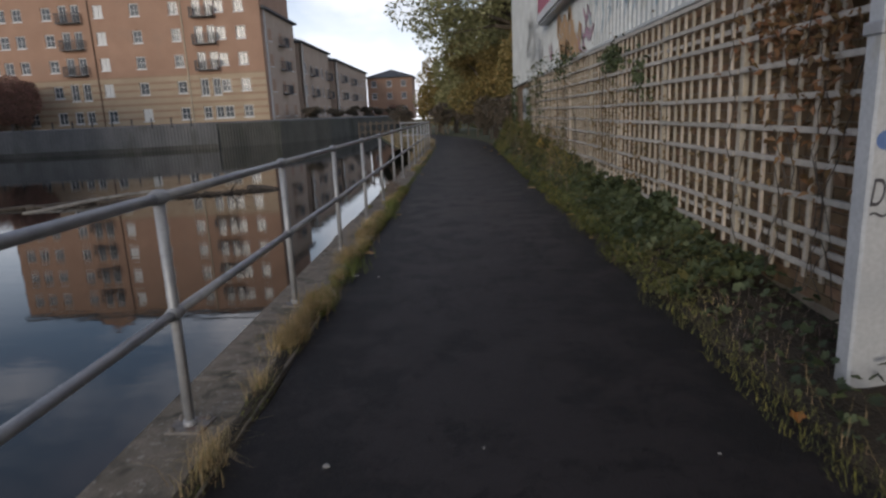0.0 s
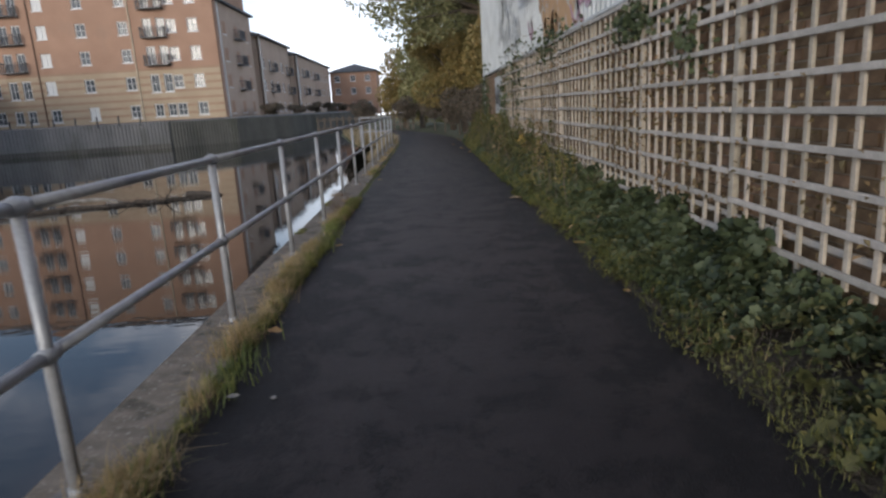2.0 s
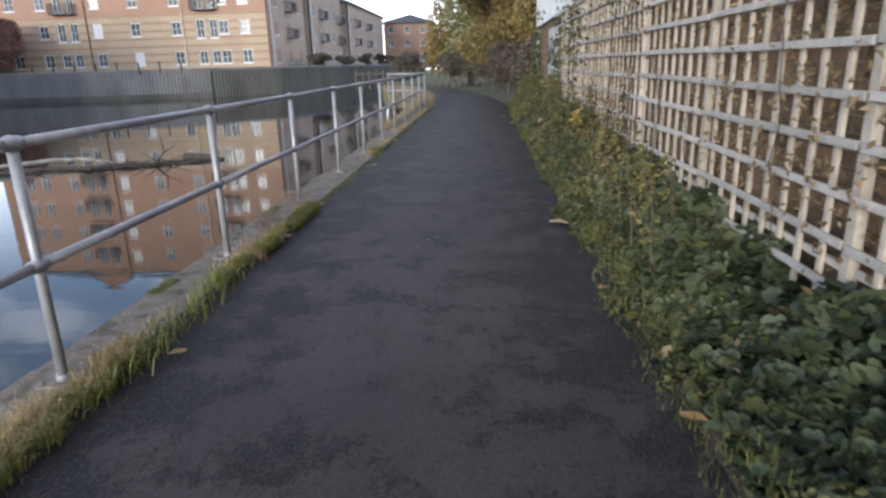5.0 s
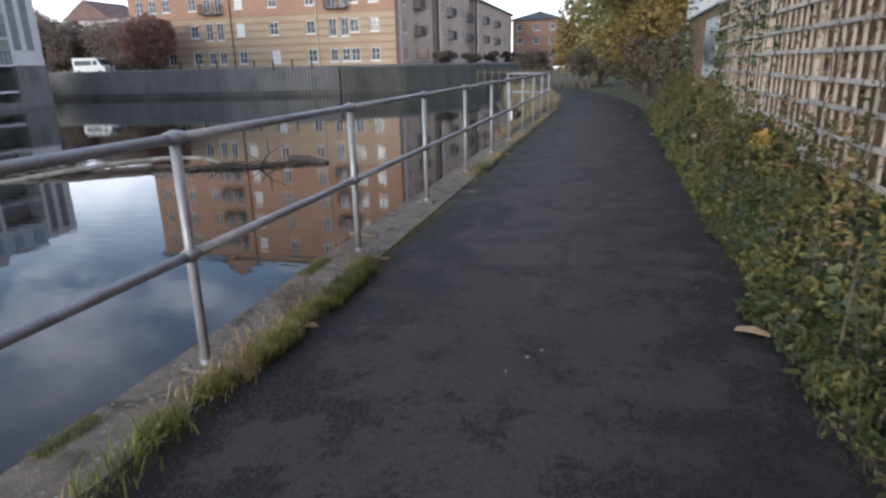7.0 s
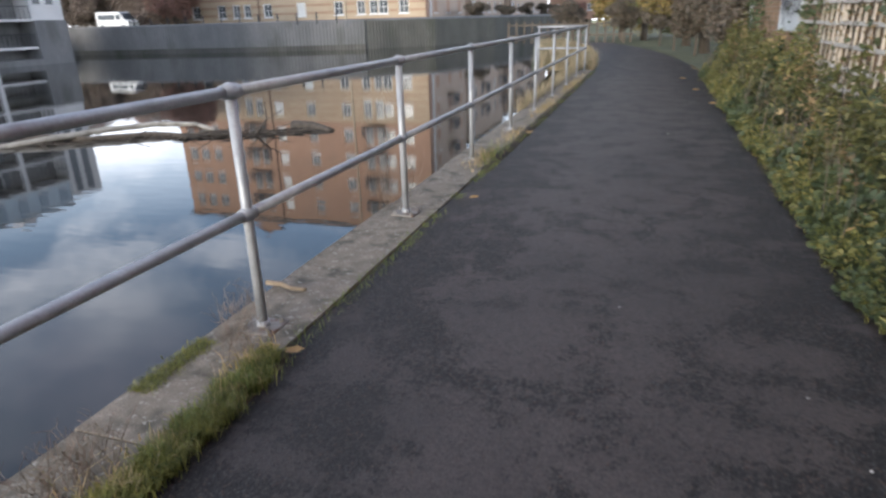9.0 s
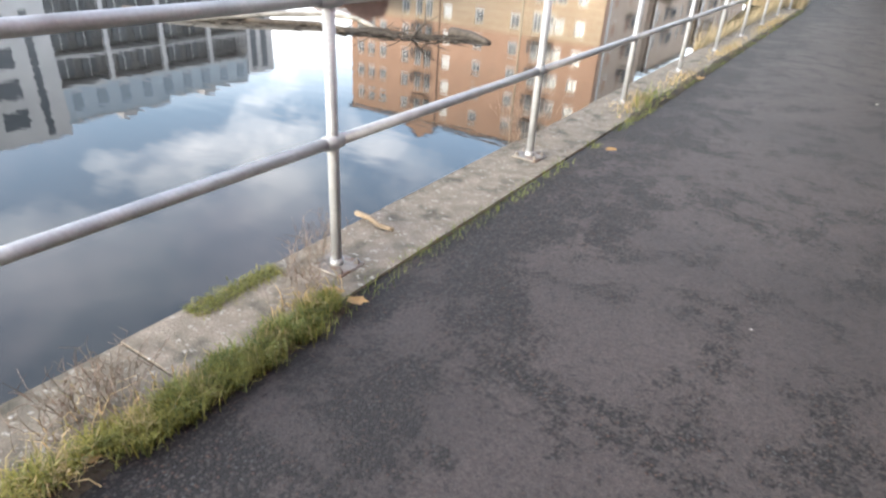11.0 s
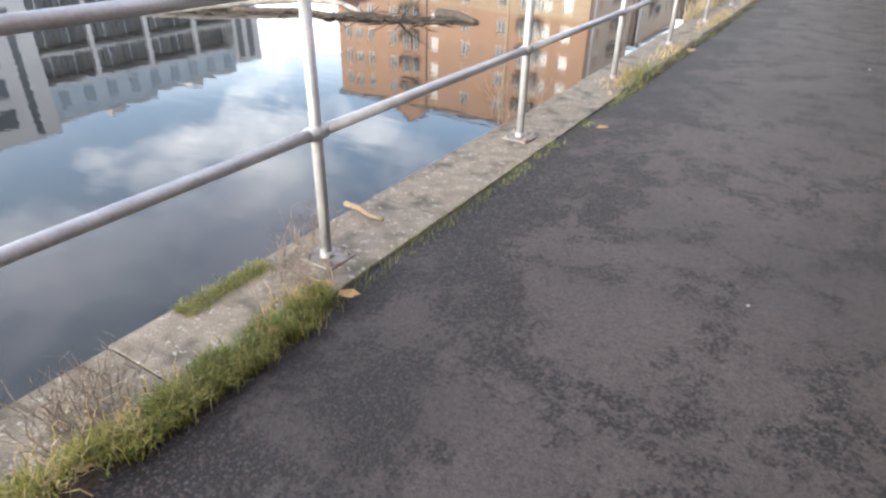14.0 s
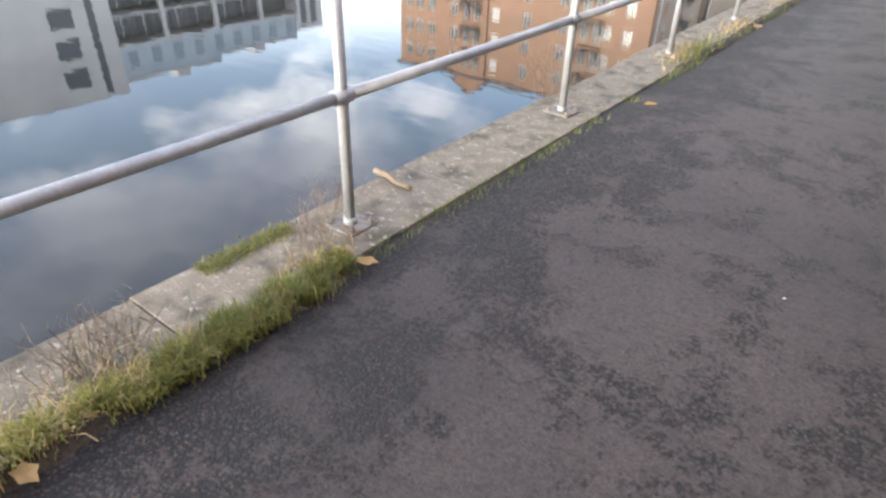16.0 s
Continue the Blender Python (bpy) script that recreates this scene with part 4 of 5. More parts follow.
def graffito(name, material, label, spots, width, ly, lz, turns):
    bm = bmesh.new()
    for i, (y, z) in enumerate(spots):
        stroke(bm, curvy(gr, y, z, ly * gr.uniform(0.6, 1.3), lz * gr.uniform(0.6, 1.2), 14, turns), width * gr.uniform(0.6, 1.3), 0.001 * i)
    ob = part(name, bm, material)
    ob.location = (G_X - 0.002 * gr.random(), 0, 0)
    return tagged(ob, label, "graffiti", "graffiti on the cladding", "stuff")


graffito("graffiti", P_ORANGE, "faded orange spray-painted shapes on the cladding", [(11.5, 2.62), (11.9, 2.9), (12.1, 2.7), (12.3, 2.95), (12.7, 2.85), (13.0, 2.75), (13.3, 3.0), (12.6, 2.6)], 0.4, 0.9, 0.55, 0.8)
graffito("graffiti", P_BLUE, "washed-out blue spray paint on the cladding", [(y, z) for y in np.arange(4.2, 10.2, 0.42) for z in (2.62, 2.85, 3.05) if gr.random() < 0.8], 0.05, 0.16, 0.3, 0.5)
graffito("graffiti", P_PINK, "small pink and purple scribbles on the cladding", [(10.3, 2.6), (10.6, 2.75), (10.9, 2.5), (10.5, 2.95), (14.6, 2.7)], 0.09, 0.5, 0.3, 1.6)
graffito("graffiti", P_BLACK, "thin black tags sprayed on the cladding", [(16.2 + 0.42 * i, 2.75 + 0.5 * gr.random()) for i in range(9)], 0.045, 0.55, 0.8, 1.7)
graffito("graffiti", P_BLACK, "thin black tags sprayed high on the cladding", [(16.8 + 0.5 * i, 3.6 + 0.4 * gr.random()) for i in range(6)], 0.045, 0.5, 0.7, 1.9)

sign = thing("sign_board", pose(WALL_X - 0.27, 0, 3.36), "pink-red sign board with a white lower border", "sign")
part("board", box(bmesh.new(), 0, 0.19, 7.0, 15.3, 0.24, 2.0, 0.01), P_RED, sign)
part("border", box(bmesh.new(), -0.02, 0.19, 7.0, 15.32, 0.06, 0.236, 0.008), M_WHITE, sign, "white border strip")
part("soffit", box(bmesh.new(), 0.02, 0.2, 7.0, 15.3, 0.0, 0.056), M_STEEL, sign, "grey underside")

# graffiti panel low on the brickwork past the trellis
board = part("painted_panel", box(bmesh.new(), -0.03, 0, -0.8, 0.8, 1.05, 2.1, 0.006), M_CLAD)
board.location = (WALL_X - 0.02, 20.5, 0)
tagged(board, "pale blue-white painted panel with black graffiti on brick", "panel")
bm = bmesh.new()
for i in range(7):
    stroke(bm, curvy(gr, -0.6 + 0.2 * i, 1.4 + 0.35 * gr.random(), 0.22, 0.6, 10, 1.3), 0.05, 0.001 * i)
tag_ob = part("graffiti", bm, P_BLACK)
tag_ob.location = (WALL_X - 0.054, 20.5, 0)
tagged(tag_ob, "black spray-paint tags on the pale panel", "graffiti", kind="stuff")

# scrawl on the white post
txt = bpy.data.curves.new("scrawl", "FONT")
txt.body, txt.size, txt.extrude, txt.shear = "DOS", 0.15, 0.0006, 0.2
scrawl_me_ob = new("scrawl", txt)
scrawl_me_ob.parent = post
scrawl_me_ob.matrix_basis = pose(-0.072, -0.0035, 0.90, 90, 0, 0) @ Matrix.Diagonal((0.62, 1.25, 1, 1))
txt.materials.append(P_BLACK)
bm = bmesh.new()
stroke(bm, [(-0.06 + 0.012 * i, 0.86 + 0.008 * math.sin(i)) for i in range(8)], 0.012)
o = part("underline", bm, P_BLACK, post)
o.matrix_basis = pose(0, -0.0035, 0, 0, 0, -90)
bm = bmesh.new()
bmesh.ops.create_circle(bm, cap_ends=True, segments=14, radius=0.045, matrix=pose(-0.02, -0.0035, 1.2, 90, 0, 0))
part("blue_mark", bm, paint("blue_marker", (0.12, 0.20, 0.42)), post, "smudged blue mark")

# ---- right-hand verge ----
M_FRESH = leaf_mat("fresh_grass", (0.11, 0.125, 0.022), (0.31, 0.30, 0.07), 0.65)
verts, faces = [], []
ys = [-6 + 0.25 * i for i in range(125)]
for y in ys:
    for j in range(7):
        f = j / 6
        x = 1.28 + 0.9 * f
        verts.append((x, y, -0.03 + (0.05 + 0.11 * min(1.0, max(0.0, (y - 2.8) / 1.6))) * f ** 0.7 + 0.03 * noise.noise((x * 4, y * 3, 0)) * f))
for i in range(len(ys) - 1):
    for j in range(6):
        a = i * 7 + j
        faces.append((a, a + 1, a + 8, a + 7))
tagged(pydata("verge", verts, faces, M_SOIL, smooth=True), "bare dark soil bank below the wall", "ground", kind="structure")


def verge_top(y):
    """Height of the growth along the foot of the wall."""
    return float(np.interp(y, [0, 2.5, 4.0, 6, 9, 12, 15, 19, 25], [0.10, 0.13, 0.19, 0.33, 0.36, 0.46, 0.62, 0.85, 1.2]))


def verge_points(y0, y1, per_m2, seed, front=1.34, back=2.08, lift=1.0):
    g = np.random.default_rng(seed)
    k = int((y1 - y0) * (back - front) * per_m2)
    y = g.uniform(y0, y1, k)
    edge = np.array([0.10 * noise.noise((float(q) * 1.4, 7.0, 0.0)) + 0.06 * noise.noise((float(q) * 4, 2.0, 0.0)) for q in y])
    f = g.uniform(0, 1, k)
    x = front + edge + (back - front - edge) * f
    env = np.array([verge_top(float(q)) for q in y]) * np.minimum(1, 0.14 + 1.15 * f) * lift
    lump = np.array([max(0.25, 0.8 + 0.65 * noise.noise((float(a) * 2, float(b) * 1.6, 1.0)) + 0.4 * noise.noise((float(a) * 5, float(b) * 5, 4.0))) for a, b in zip(x, y)])
    z = 0.02 + (0.02 + 0.10 * np.clip((y - 2.8) / 1.6, 0, 1)) * f + env * lump * g.uniform(0, 1, k) ** 0.55
    return np.stack([x, y, z], 1)


def stuff(ob, label, category):
    return tagged(ob, label, category, kind="stuff")


def patchy(points, seed, above=0.0, scale=1.3):
    """Keeps the points that fall into a plant's own patches."""
    return points[[noise.noise((float(q[0]) * scale, float(q[1]) * scale, seed * 3.7)) + 0.5 * noise.noise((float(q[0]) * 3 * scale, float(q[1]) * 3 * scale, seed)) > above for q in points]]


V = verge_points
stuff(leaves("straggling_leaves", patchy(V(3.8, 5.9, 1100, 41, front=1.4), 8, -0.05), 0.062, M_LEAF, flat=0.35, lobes=True), "thin straggling mallow among dry grass by the wall", "weeds")
stuff(blades("dry_growth", V(2.6, 6.2, 300, 42, front=1.42, lift=0.2), 0.11, 0.0018, M_DRY, lean=1.3), "dead brown grass among the weeds", "grass")
stuff(leaves("mallow_leaves", V(5.7, 10.5, 1700, 1, front=1.40), 0.092, M_LEAF, flat=0.5, lobes=True), "dense lobed dark green mallow leaves along the wall", "weeds")
stuff(leaves("far_mallow_leaves", patchy(V(10.5, 15.5, 1700, 34, lift=1.0), 7, -0.25), 0.08, M_LEAF, flat=0.5, lobes=True), "lobed green mallow leaves thinning out below the trellis", "weeds")
stuff(leaves("pale_mallow_leaves", V(4.0, 11.5, 45, 31, lift=1.05), 0.075, M_LOW, flat=0.6, lobes=True), "paler yellow-green mallow leaves on top of the growth", "weeds")
stuff(leaves("small_weed_leaves", patchy(V(3.6, 13.0, 1100, 11, front=1.28, lift=1.0), 1, 0.05), 0.030, M_LOW, flat=0.3), "small yellow-green weed leaves among the mallow", "weeds")
stuff(leaves("withered_leaves", patchy(V(3.5, 24.5, 330, 12, lift=0.95), 2, 0.12), 0.032, M_WITHER, flat=0.3, droop=0.4), "withered brown leaves caught among the weeds", "leaves")
stuff(leaves("low_leaves", V(-4, 4.2, 170, 2, front=1.5), 0.055, M_LEAF, flat=0.8, lobes=True), "sparse green leaves among dry grass at the wall", "weeds")
stuff(leaves("nettle_leaves", patchy(V(10.2, 24.8, 2100, 3, front=1.27), 3, -0.02), 0.048, M_WEED, flat=0.4, droop=0.3), "yellowing nettle leaves below the trellis", "weeds")
stuff(leaves("dull_weed_leaves", patchy(V(10.2, 24.8, 1700, 33, front=1.27, lift=0.9), 4, 0.02), 0.056, M_LOW, flat=0.4, droop=0.2), "dull olive weed leaves below the trellis", "weeds")
stuff(leaves("green_weed_leaves", patchy(V(10.2, 24.8, 1500, 4, front=1.27, lift=0.85), 5, 0.0), 0.06, M_LEAF, flat=0.8, lobes=True), "mixed green weed leaves beside the path", "weeds")
stuff(leaves("yellow_leaves", patchy(V(8.0, 22, 60, 5, lift=1.08), 6, 0.15), 0.075, M_STRAW, flat=0.6, lobes=True), "scattered yellow autumn leaves among the weeds", "leaves")
stuff(blades("weed_stalks", V(9.0, 24.8, 70, 6, lift=0.3), 0.7, 0.0022, M_DRY, lean=0.6), "dry upright weed stalks beside the wall", "weeds")


def tall_weeds(y0, y1, count, seed, height):
    """Points of leaves climbing upright stems, thinning towards the tip."""
    g = np.random.default_rng(seed)
    out = []
    for i in range(count):
        x, y, h = g.uniform(1.62, 2.0), g.uniform(y0, y1), height * g.uniform(0.6, 1.25)
        dx, dy = g.normal(-0.10, 0.12), g.normal(0, 0.15)
        f = g.uniform(0.25, 1.0, int(60 * h))
        r = 0.10 * (1.15 - f)
        out.append(np.stack([x + dx * f + g.normal(0, 1, len(f)) * r, y + dy * f + g.normal(0, 1, len(f)) * r, 0.1 + h * f], 1))
    return np.concatenate(out)


stuff(leaves("tall_weed_leaves", tall_weeds(9.4, 14, 34, 61, 0.6), 0.045, M_WEED, flat=0.3, droop=0.4), "tall yellowing weeds growing up before the trellis", "weeds")
stuff(leaves("tall_green_leaves", tall_weeds(12, 24.5, 80, 62, 0.85), 0.05, M_LOW, flat=0.3, droop=0.4), "tall olive weeds growing up the wall", "weeds")
stuff(leaves("tall_brown_leaves", tall_weeds(10, 24.5, 18, 63, 0.9), 0.04, M_WITHER, flat=0.3, droop=0.4), "withered brown upright weeds against the wall", "weeds")
g = np.random.default_rng(64)
M_YELLOW = leaf_mat("yellow_leaf", (0.42, 0.27, 0.06), (0.60, 0.42, 0.12))
stuff(leaves("yellow_leaf_clump", np.stack([g.normal(1.75, 0.04, 24), g.normal(13.67, 0.06, 24), g.normal(0.65, 0.06, 24)], 1), 0.07, M_YELLOW, flat=0.0, lobes=True), "bunch of bright yellow autumn leaves above the weeds", "leaves")
a = g.uniform(0, 6.3, 26)
stuff(leaves("pale_leaf_ring", np.stack([1.74 + g.normal(0, 0.01, 26), 13.27 + 0.07 * np.cos(a), 0.45 + 0.06 * np.sin(a)], 1), 0.045, M_YELLOW, flat=0.0), "curled pale yellow leaf ring among the weeds", "leaves")
p = verge_points(-4, 24, 1700, 8, front=1.24, back=1.45, lift=0.08)
stuff(blades("verge_grass", p, 0.058, 0.0013, M_FRESH, lean=1.2), "ragged green grass along the path's edge", "grass")
p = verge_points(-4, 5.5, 130, 9, front=1.38, back=1.75, lift=0.1)
stuff(blades("dry_verge_grass", p, 0.09, 0.0015, M_STRAW, lean=1.2), "straw-coloured grass tufts along the path's edge", "grass")


# climbers on the trellis
def vine_cluster(k, y, z, ry, rz, seed):
    g = np.random.default_rng(seed)
    return np.stack([TR_X + g.uniform(-0.07, 0.06, k), g.normal(y, ry, k), np.clip(g.normal(z, rz, k), 0.3, 2.6)], 1)


vines = [vine_cluster(800, 3.6, 1.95, 0.45, 0.24, 70), vine_cluster(260, 3.4, 1.35, 0.35, 0.3, 71)]
stuff(leaves("russet_climber_leaves", np.concatenate(vines), 0.055, M_AUTUMN, flat=0.0, droop=0.4), "russet climber leaves hanging over the trellis by the post", "climber")
vines = [vine_cluster(260, 6.6, 1.3, 0.9, 0.5, 170), vine_cluster(420, 8.4, 1.1, 0.9, 0.45, 171), vine_cluster(330, 9.2, 1.2, 0.7, 0.4, 72), vine_cluster(420, 12.6, 1.5, 0.9, 0.45, 73),
         vine_cluster(520, 15.0, 1.5, 1.4, 0.5, 74), vine_cluster(420, 17.3, 1.4, 0.8, 0.55, 75), vine_cluster(200, 7.4, 0.75, 0.8, 0.2, 76), vine_cluster(90, 8.0, 1.5, 0.5, 0.2, 79), vine_cluster(160, 4.6, 0.7, 0.7, 0.2, 77), vine_cluster(200, 11.0, 1.9, 0.6, 0.25, 78)]
stuff(leaves("dead_climber_leaves", np.concatenate(vines), 0.038, M_WITHER, flat=0.0, droop=0.4), "withered brown climber leaves caught in the trellis", "climber")
vines = [vine_cluster(330, 8.3, 2.03, 0.28, 0.08, 80), vine_cluster(90, 7.0, 1.72, 0.16, 0.12, 81), vine_cluster(420, 16.5, 1.8, 1.2, 0.4, 82), vine_cluster(260, 18.6, 1.3, 0.5, 0.5, 83), vine_cluster(500, 23.6, 1.3, 0.7, 0.6, 84), vine_cluster(200, 12.5, 2.2, 0.8, 0.15, 85)]
stuff(leaves("green_climber_leaves", np.concatenate(vines), 0.055, M_LEAF, flat=0.1, lobes=True), "green climber leaves spreading over the trellis", "climber")
bm = bmesh.new()
vr = random.Random(5)
for i in range(46):
    y, z, x = vr.choice((vr.uniform(3.0, 4.4), vr.uniform(7.5, 18), vr.uniform(11, 18))), 0.25, TR_X - 0.03
    a = Vector((x, y, z))
    top = vr.uniform(0.9, 2.3)
    while a.z < top:
        b = a + Vector((vr.uniform(-0.02, 0.02), vr.uniform(-0.14, 0.14), vr.uniform(0.1, 0.22)))
        b.x = min(max(b.x, TR_X - 0.06), TR_X + 0.05)
        tube(bm, a, b, 0.004, 0.0035, 4, False)
        a = b
stuff(part("climber_stems", bm, M_TWIG), "thin brown climber stems through the trellis", "climber")

# ---- left-hand verge: grass on the coping's inner edge ----
verts, faces = [], []
for i in range(306):
    y = -4 + 0.1 * i
    a, b = 0.05 * noise.noise((y * 2.3, 1.0, 5.0)), 0.04 * noise.noise((y * 3.1, 6.0, 5.0))
    low = 0.03 * min(1.0, max(0.0, (y - 11.5) / 0.3)) * min(1.0, max(0.0, (15.3 - y) / 0.3))
    verts += [(-1.25 + a, y, 0.002 - low), (-1.20 + a * 0.5, y, 0.020 - low + 0.010 * noise.noise((y * 6, 2.0, 1.0))), (-1.155 + b * 0.5, y, 0.018 - low + 0.008 * noise.noise((y * 7, 3.0, 1.0))), (-1.115 + b * 0.5, y, -0.006 - low)]
for i in range(305):
    for j in range(3):
        q = i * 4 + j
        faces.append((q, q + 1, q + 5, q + 4))
tagged(pydata("verge_west", verts, faces, M_SOIL, smooth=True), "narrow dark soil strip between coping and tarmac", "ground", kind="structure")

def strip(y0, y1, x0, x1, k, seed, gap=-0.35):
    g = np.random.default_rng(seed)
    y = g.uniform(y0, y1, k)
    keep = np.array([noise.noise((float(q) * 2.1, 4.0, 0.0)) > gap for q in y])
    y = y[keep]
    w = np.array([0.5 + 0.5 * abs(noise.noise((float(q) * 1.7, 8.0, 0.0))) for q in y])
    return np.stack([x1 - (x1 - x0) * w * g.uniform(0, 1, len(y)) + g.normal(0, 0.012, len(y)), y, np.full(len(y), 0.0)], 1)


def tuft(y, x, r, k, seed):
    g = np.random.default_rng(seed)
    return np.stack([g.normal(x - 0.03, min(r * 0.35, 0.06), k), g.normal(y, r, k), np.full(k, 0.0)], 1)


def clumps(y0, y1, x0, x1, count, per, seed):
    """Roots gathered in dense clumps along a strip."""
    g = np.random.default_rng(seed)
    out = []
    for i in range(count):
        y = g.uniform(y0, y1)
        w = 0.55 + 0.45 * noise.noise((y * 1.7, 8.0, 0.0))
        k = int(per * g.uniform(0.5, 1.5))
        out.append(np.stack([g.normal(x1 - (x1 - x0) * w * g.uniform(0, 1), 0.024, k), g.normal(y, 0.028, k), np.full(k, 0.004)], 1))
    return np.concatenate(out)


stuff(blades("edge_grass", clumps(10.72, 11.62, -1.29, -1.13, 50, 230, 90), 0.07, 0.0017, M_FRESH, lean=0.75, curl=1.0), "short bright green grass on the coping's edge", "grass")
stuff(blades("tall_edge_grass", clumps(10.8, 11.55, -1.29, -1.15, 16, 50, 290), 0.09, 0.0022, M_GRASS, lean=0.6, curl=0.9), "taller green grass blades in the edge grass", "grass")
stuff(blades("yellow_edge_grass", clumps(10.3, 11.6, -1.32, -1.14, 16, 60, 190), 0.075, 0.002, M_STRAW, lean=0.7, curl=1.0), "dry yellow blades among the short grass", "grass")
stuff(blades("golden_edge_grass", clumps(9.9, 10.75, -1.32, -1.14, 8, 90, 490), 0.075, 0.002, M_STRAW, lean=0.7, curl=1.0), "golden dry grass at the edge of the coping", "grass")
stuff(blades("coping_grass", np.concatenate([clumps(6.8, 8.35, -1.40, -1.14, 60, 110, 91), clumps(9.38, 9.5, -1.28, -1.18, 5, 150, 92), clumps(9.66, 9.8, -1.28, -1.18, 6, 150, 93), clumps(10.0, 10.75, -1.29, -1.14, 22, 130, 94), clumps(3.2, 6.6, -1.28, -1.14, 24, 60, 95)]), 0.085, 0.0023, M_FRESH, lean=0.75, curl=1.0), "clumps of green grass on the coping", "grass")
stuff(blades("coping_straw", np.concatenate([clumps(6.8, 8.35, -1.44, -1.18, 50, 75, 96), clumps(3.2, 4.4, -1.36, -1.16, 34, 70, 97), clumps(5.4, 6.4, -1.34, -1.16, 14, 60, 98)]), 0.105, 0.0022, M_STRAW, lean=0.8, curl=1.0), "bleached straw blades over the coping", "grass")
stuff(blades("sparse_edge_grass", strip(-3, 26.5, -1.28, -1.11, 7000, 91, -0.08), 0.042, 0.0017, M_GRASS, lean=0.9), "thin green grass between coping and tarmac", "grass")
SPOTS = ((1.95, -1.14, 0.10, 130), (2.7, -1.17, 0.07, 60), (3.45, -1.2, 0.16, 320), (4.1, -1.17, 0.16, 380), (4.9, -1.16, 0.08, 60), (5.75, -1.22, 0.17, 240), (6.6, -1.2, 0.2, 160), (7.45, -1.26, 0.22, 200), (-0.5, -1.17, 0.3, 200))
straw = [tuft(y, x, r, int(1.8 * k), 92 + i) for i, (y, x, r, k) in enumerate(SPOTS)]
stuff(blades("straw_tufts", np.concatenate(straw), 0.16, 0.0016, M_STRAW, lean=1.15, curl=1.0), "bleached straw grass tufts along the coping", "grass")
SPOTS = ((8.6, -1.22, 0.3, 140), (9.9, -1.24, 0.2, 330), (10.5, -1.26, 0.2, 170), (11.55, -1.27, 0.1, 60), (15.7, -1.28, 0.25, 240), (17.0, -1.24, 0.3, 160), (19.5, -1.25, 0.5, 300), (23, -1.25, 0.9, 500))
straw = [tuft(y, x, r, k, 192 + i) for i, (y, x, r, k) in enumerate(SPOTS)]
stuff(blades("short_straw_tufts", np.concatenate(straw), 0.095, 0.0028, M_STRAW, lean=1.0, curl=1.0), "short yellowed grass tufts along the coping", "grass")
green = [tuft(y, x, r, k, 120 + i) for i, (y, x, r, k) in enumerate(((4.1, -1.14, 0.14, 160), (5.2, -1.1, 0.25, 160), (9.3, -1.18, 0.12, 160), (8.4, -1.12, 0.4, 300), (15.8, -1.2, 0.3, 110)))]
stuff(blades("green_tufts", np.concatenate(green), 0.13, 0.0035, M_GRASS, lean=0.9), "green grass tufts along the coping", "grass")
g = np.random.default_rng(7)
mats = [np.stack([g.normal(-1.57, 0.028, k), g.uniform(a, b, k), np.full(k, 0.006)], 1) for a, b, k in ((11.25, 11.68, 1500), (9.15, 9.45, 600))]
stuff(blades("creeping_grass", np.concatenate(mats), 0.024, 0.0022, M_FRESH, lean=1.5, curl=1.0), "flat creeping green grass mat on the coping", "grass")


def dry_weed(y, x, seed, h=0.24, k=26):
    g = random.Random(seed)
    bm = bmesh.new()
    for i in range(2 * k):
        a = Vector((x + g.gauss(0, 0.04), y + g.gauss(0, 0.06), 0.0))
        d = Vector((g.uniform(-0.5, 0.5), g.uniform(-0.5, 0.5), 1)).normalized()
        for s in range(4):
            b = a + d * h * g.uniform(0.14, 0.3)
            tube(bm, a, b, 0.0012, 0.0008, 3, False)
            if s:
                tube(bm, b, b + Vector((g.uniform(-1, 1), g.uniform(-1, 1), g.uniform(0.2, 1))) * 0.045, 0.0009, 0.0006, 3, False)
            d = (d + Vector((g.uniform(-0.25, 0.25), g.uniform(-0.25, 0.25), 0))).normalized()
            a = b
    return tagged(part("dead_weed", bm, M_DRY), "brittle dead weed with fine brown stems", "weed", kind="stuff")


dry_weed(10.79, -1.34, 1, 0.2, 30)
dry_weed(10.68, -1.36, 2, 0.15, 16)
dry_weed(11.62, -1.36, 3, 0.17, 18)
dry_weed(11.8, -1.5, 4, 0.2, 10)
dry_weed(11.95, -1.57, 5, 0.16, 9)
dry_weed(13.9, -1.6, 6, 0.34, 12)
dry_weed(14.3, -1.62, 7, 0.3, 9)

# ---- litter on the path ----
M_STICK = mat("brown_stick", (0.18, 0.13, 0.085), (0.30, 0.235, 0.16), 0.9, 12, 60, 0.4)
M_FALLEN = leaf_mat("fallen_leaf", (0.34, 0.20, 0.07), (0.52, 0.34, 0.15))
M_PALE = mat("pale_litter", (0.30, 0.285, 0.26), (0.46, 0.44, 0.41), 0.8, 20, 60, 0.2)
M_TAN = mat("tan_bark", (0.40, 0.28, 0.16), (0.56, 0.42, 0.26), 0.8, 20, 60, 0.2)
M_BRIGHT = leaf_mat("orange_leaf", (0.50, 0.20, 0.04), (0.62, 0.27, 0.06))


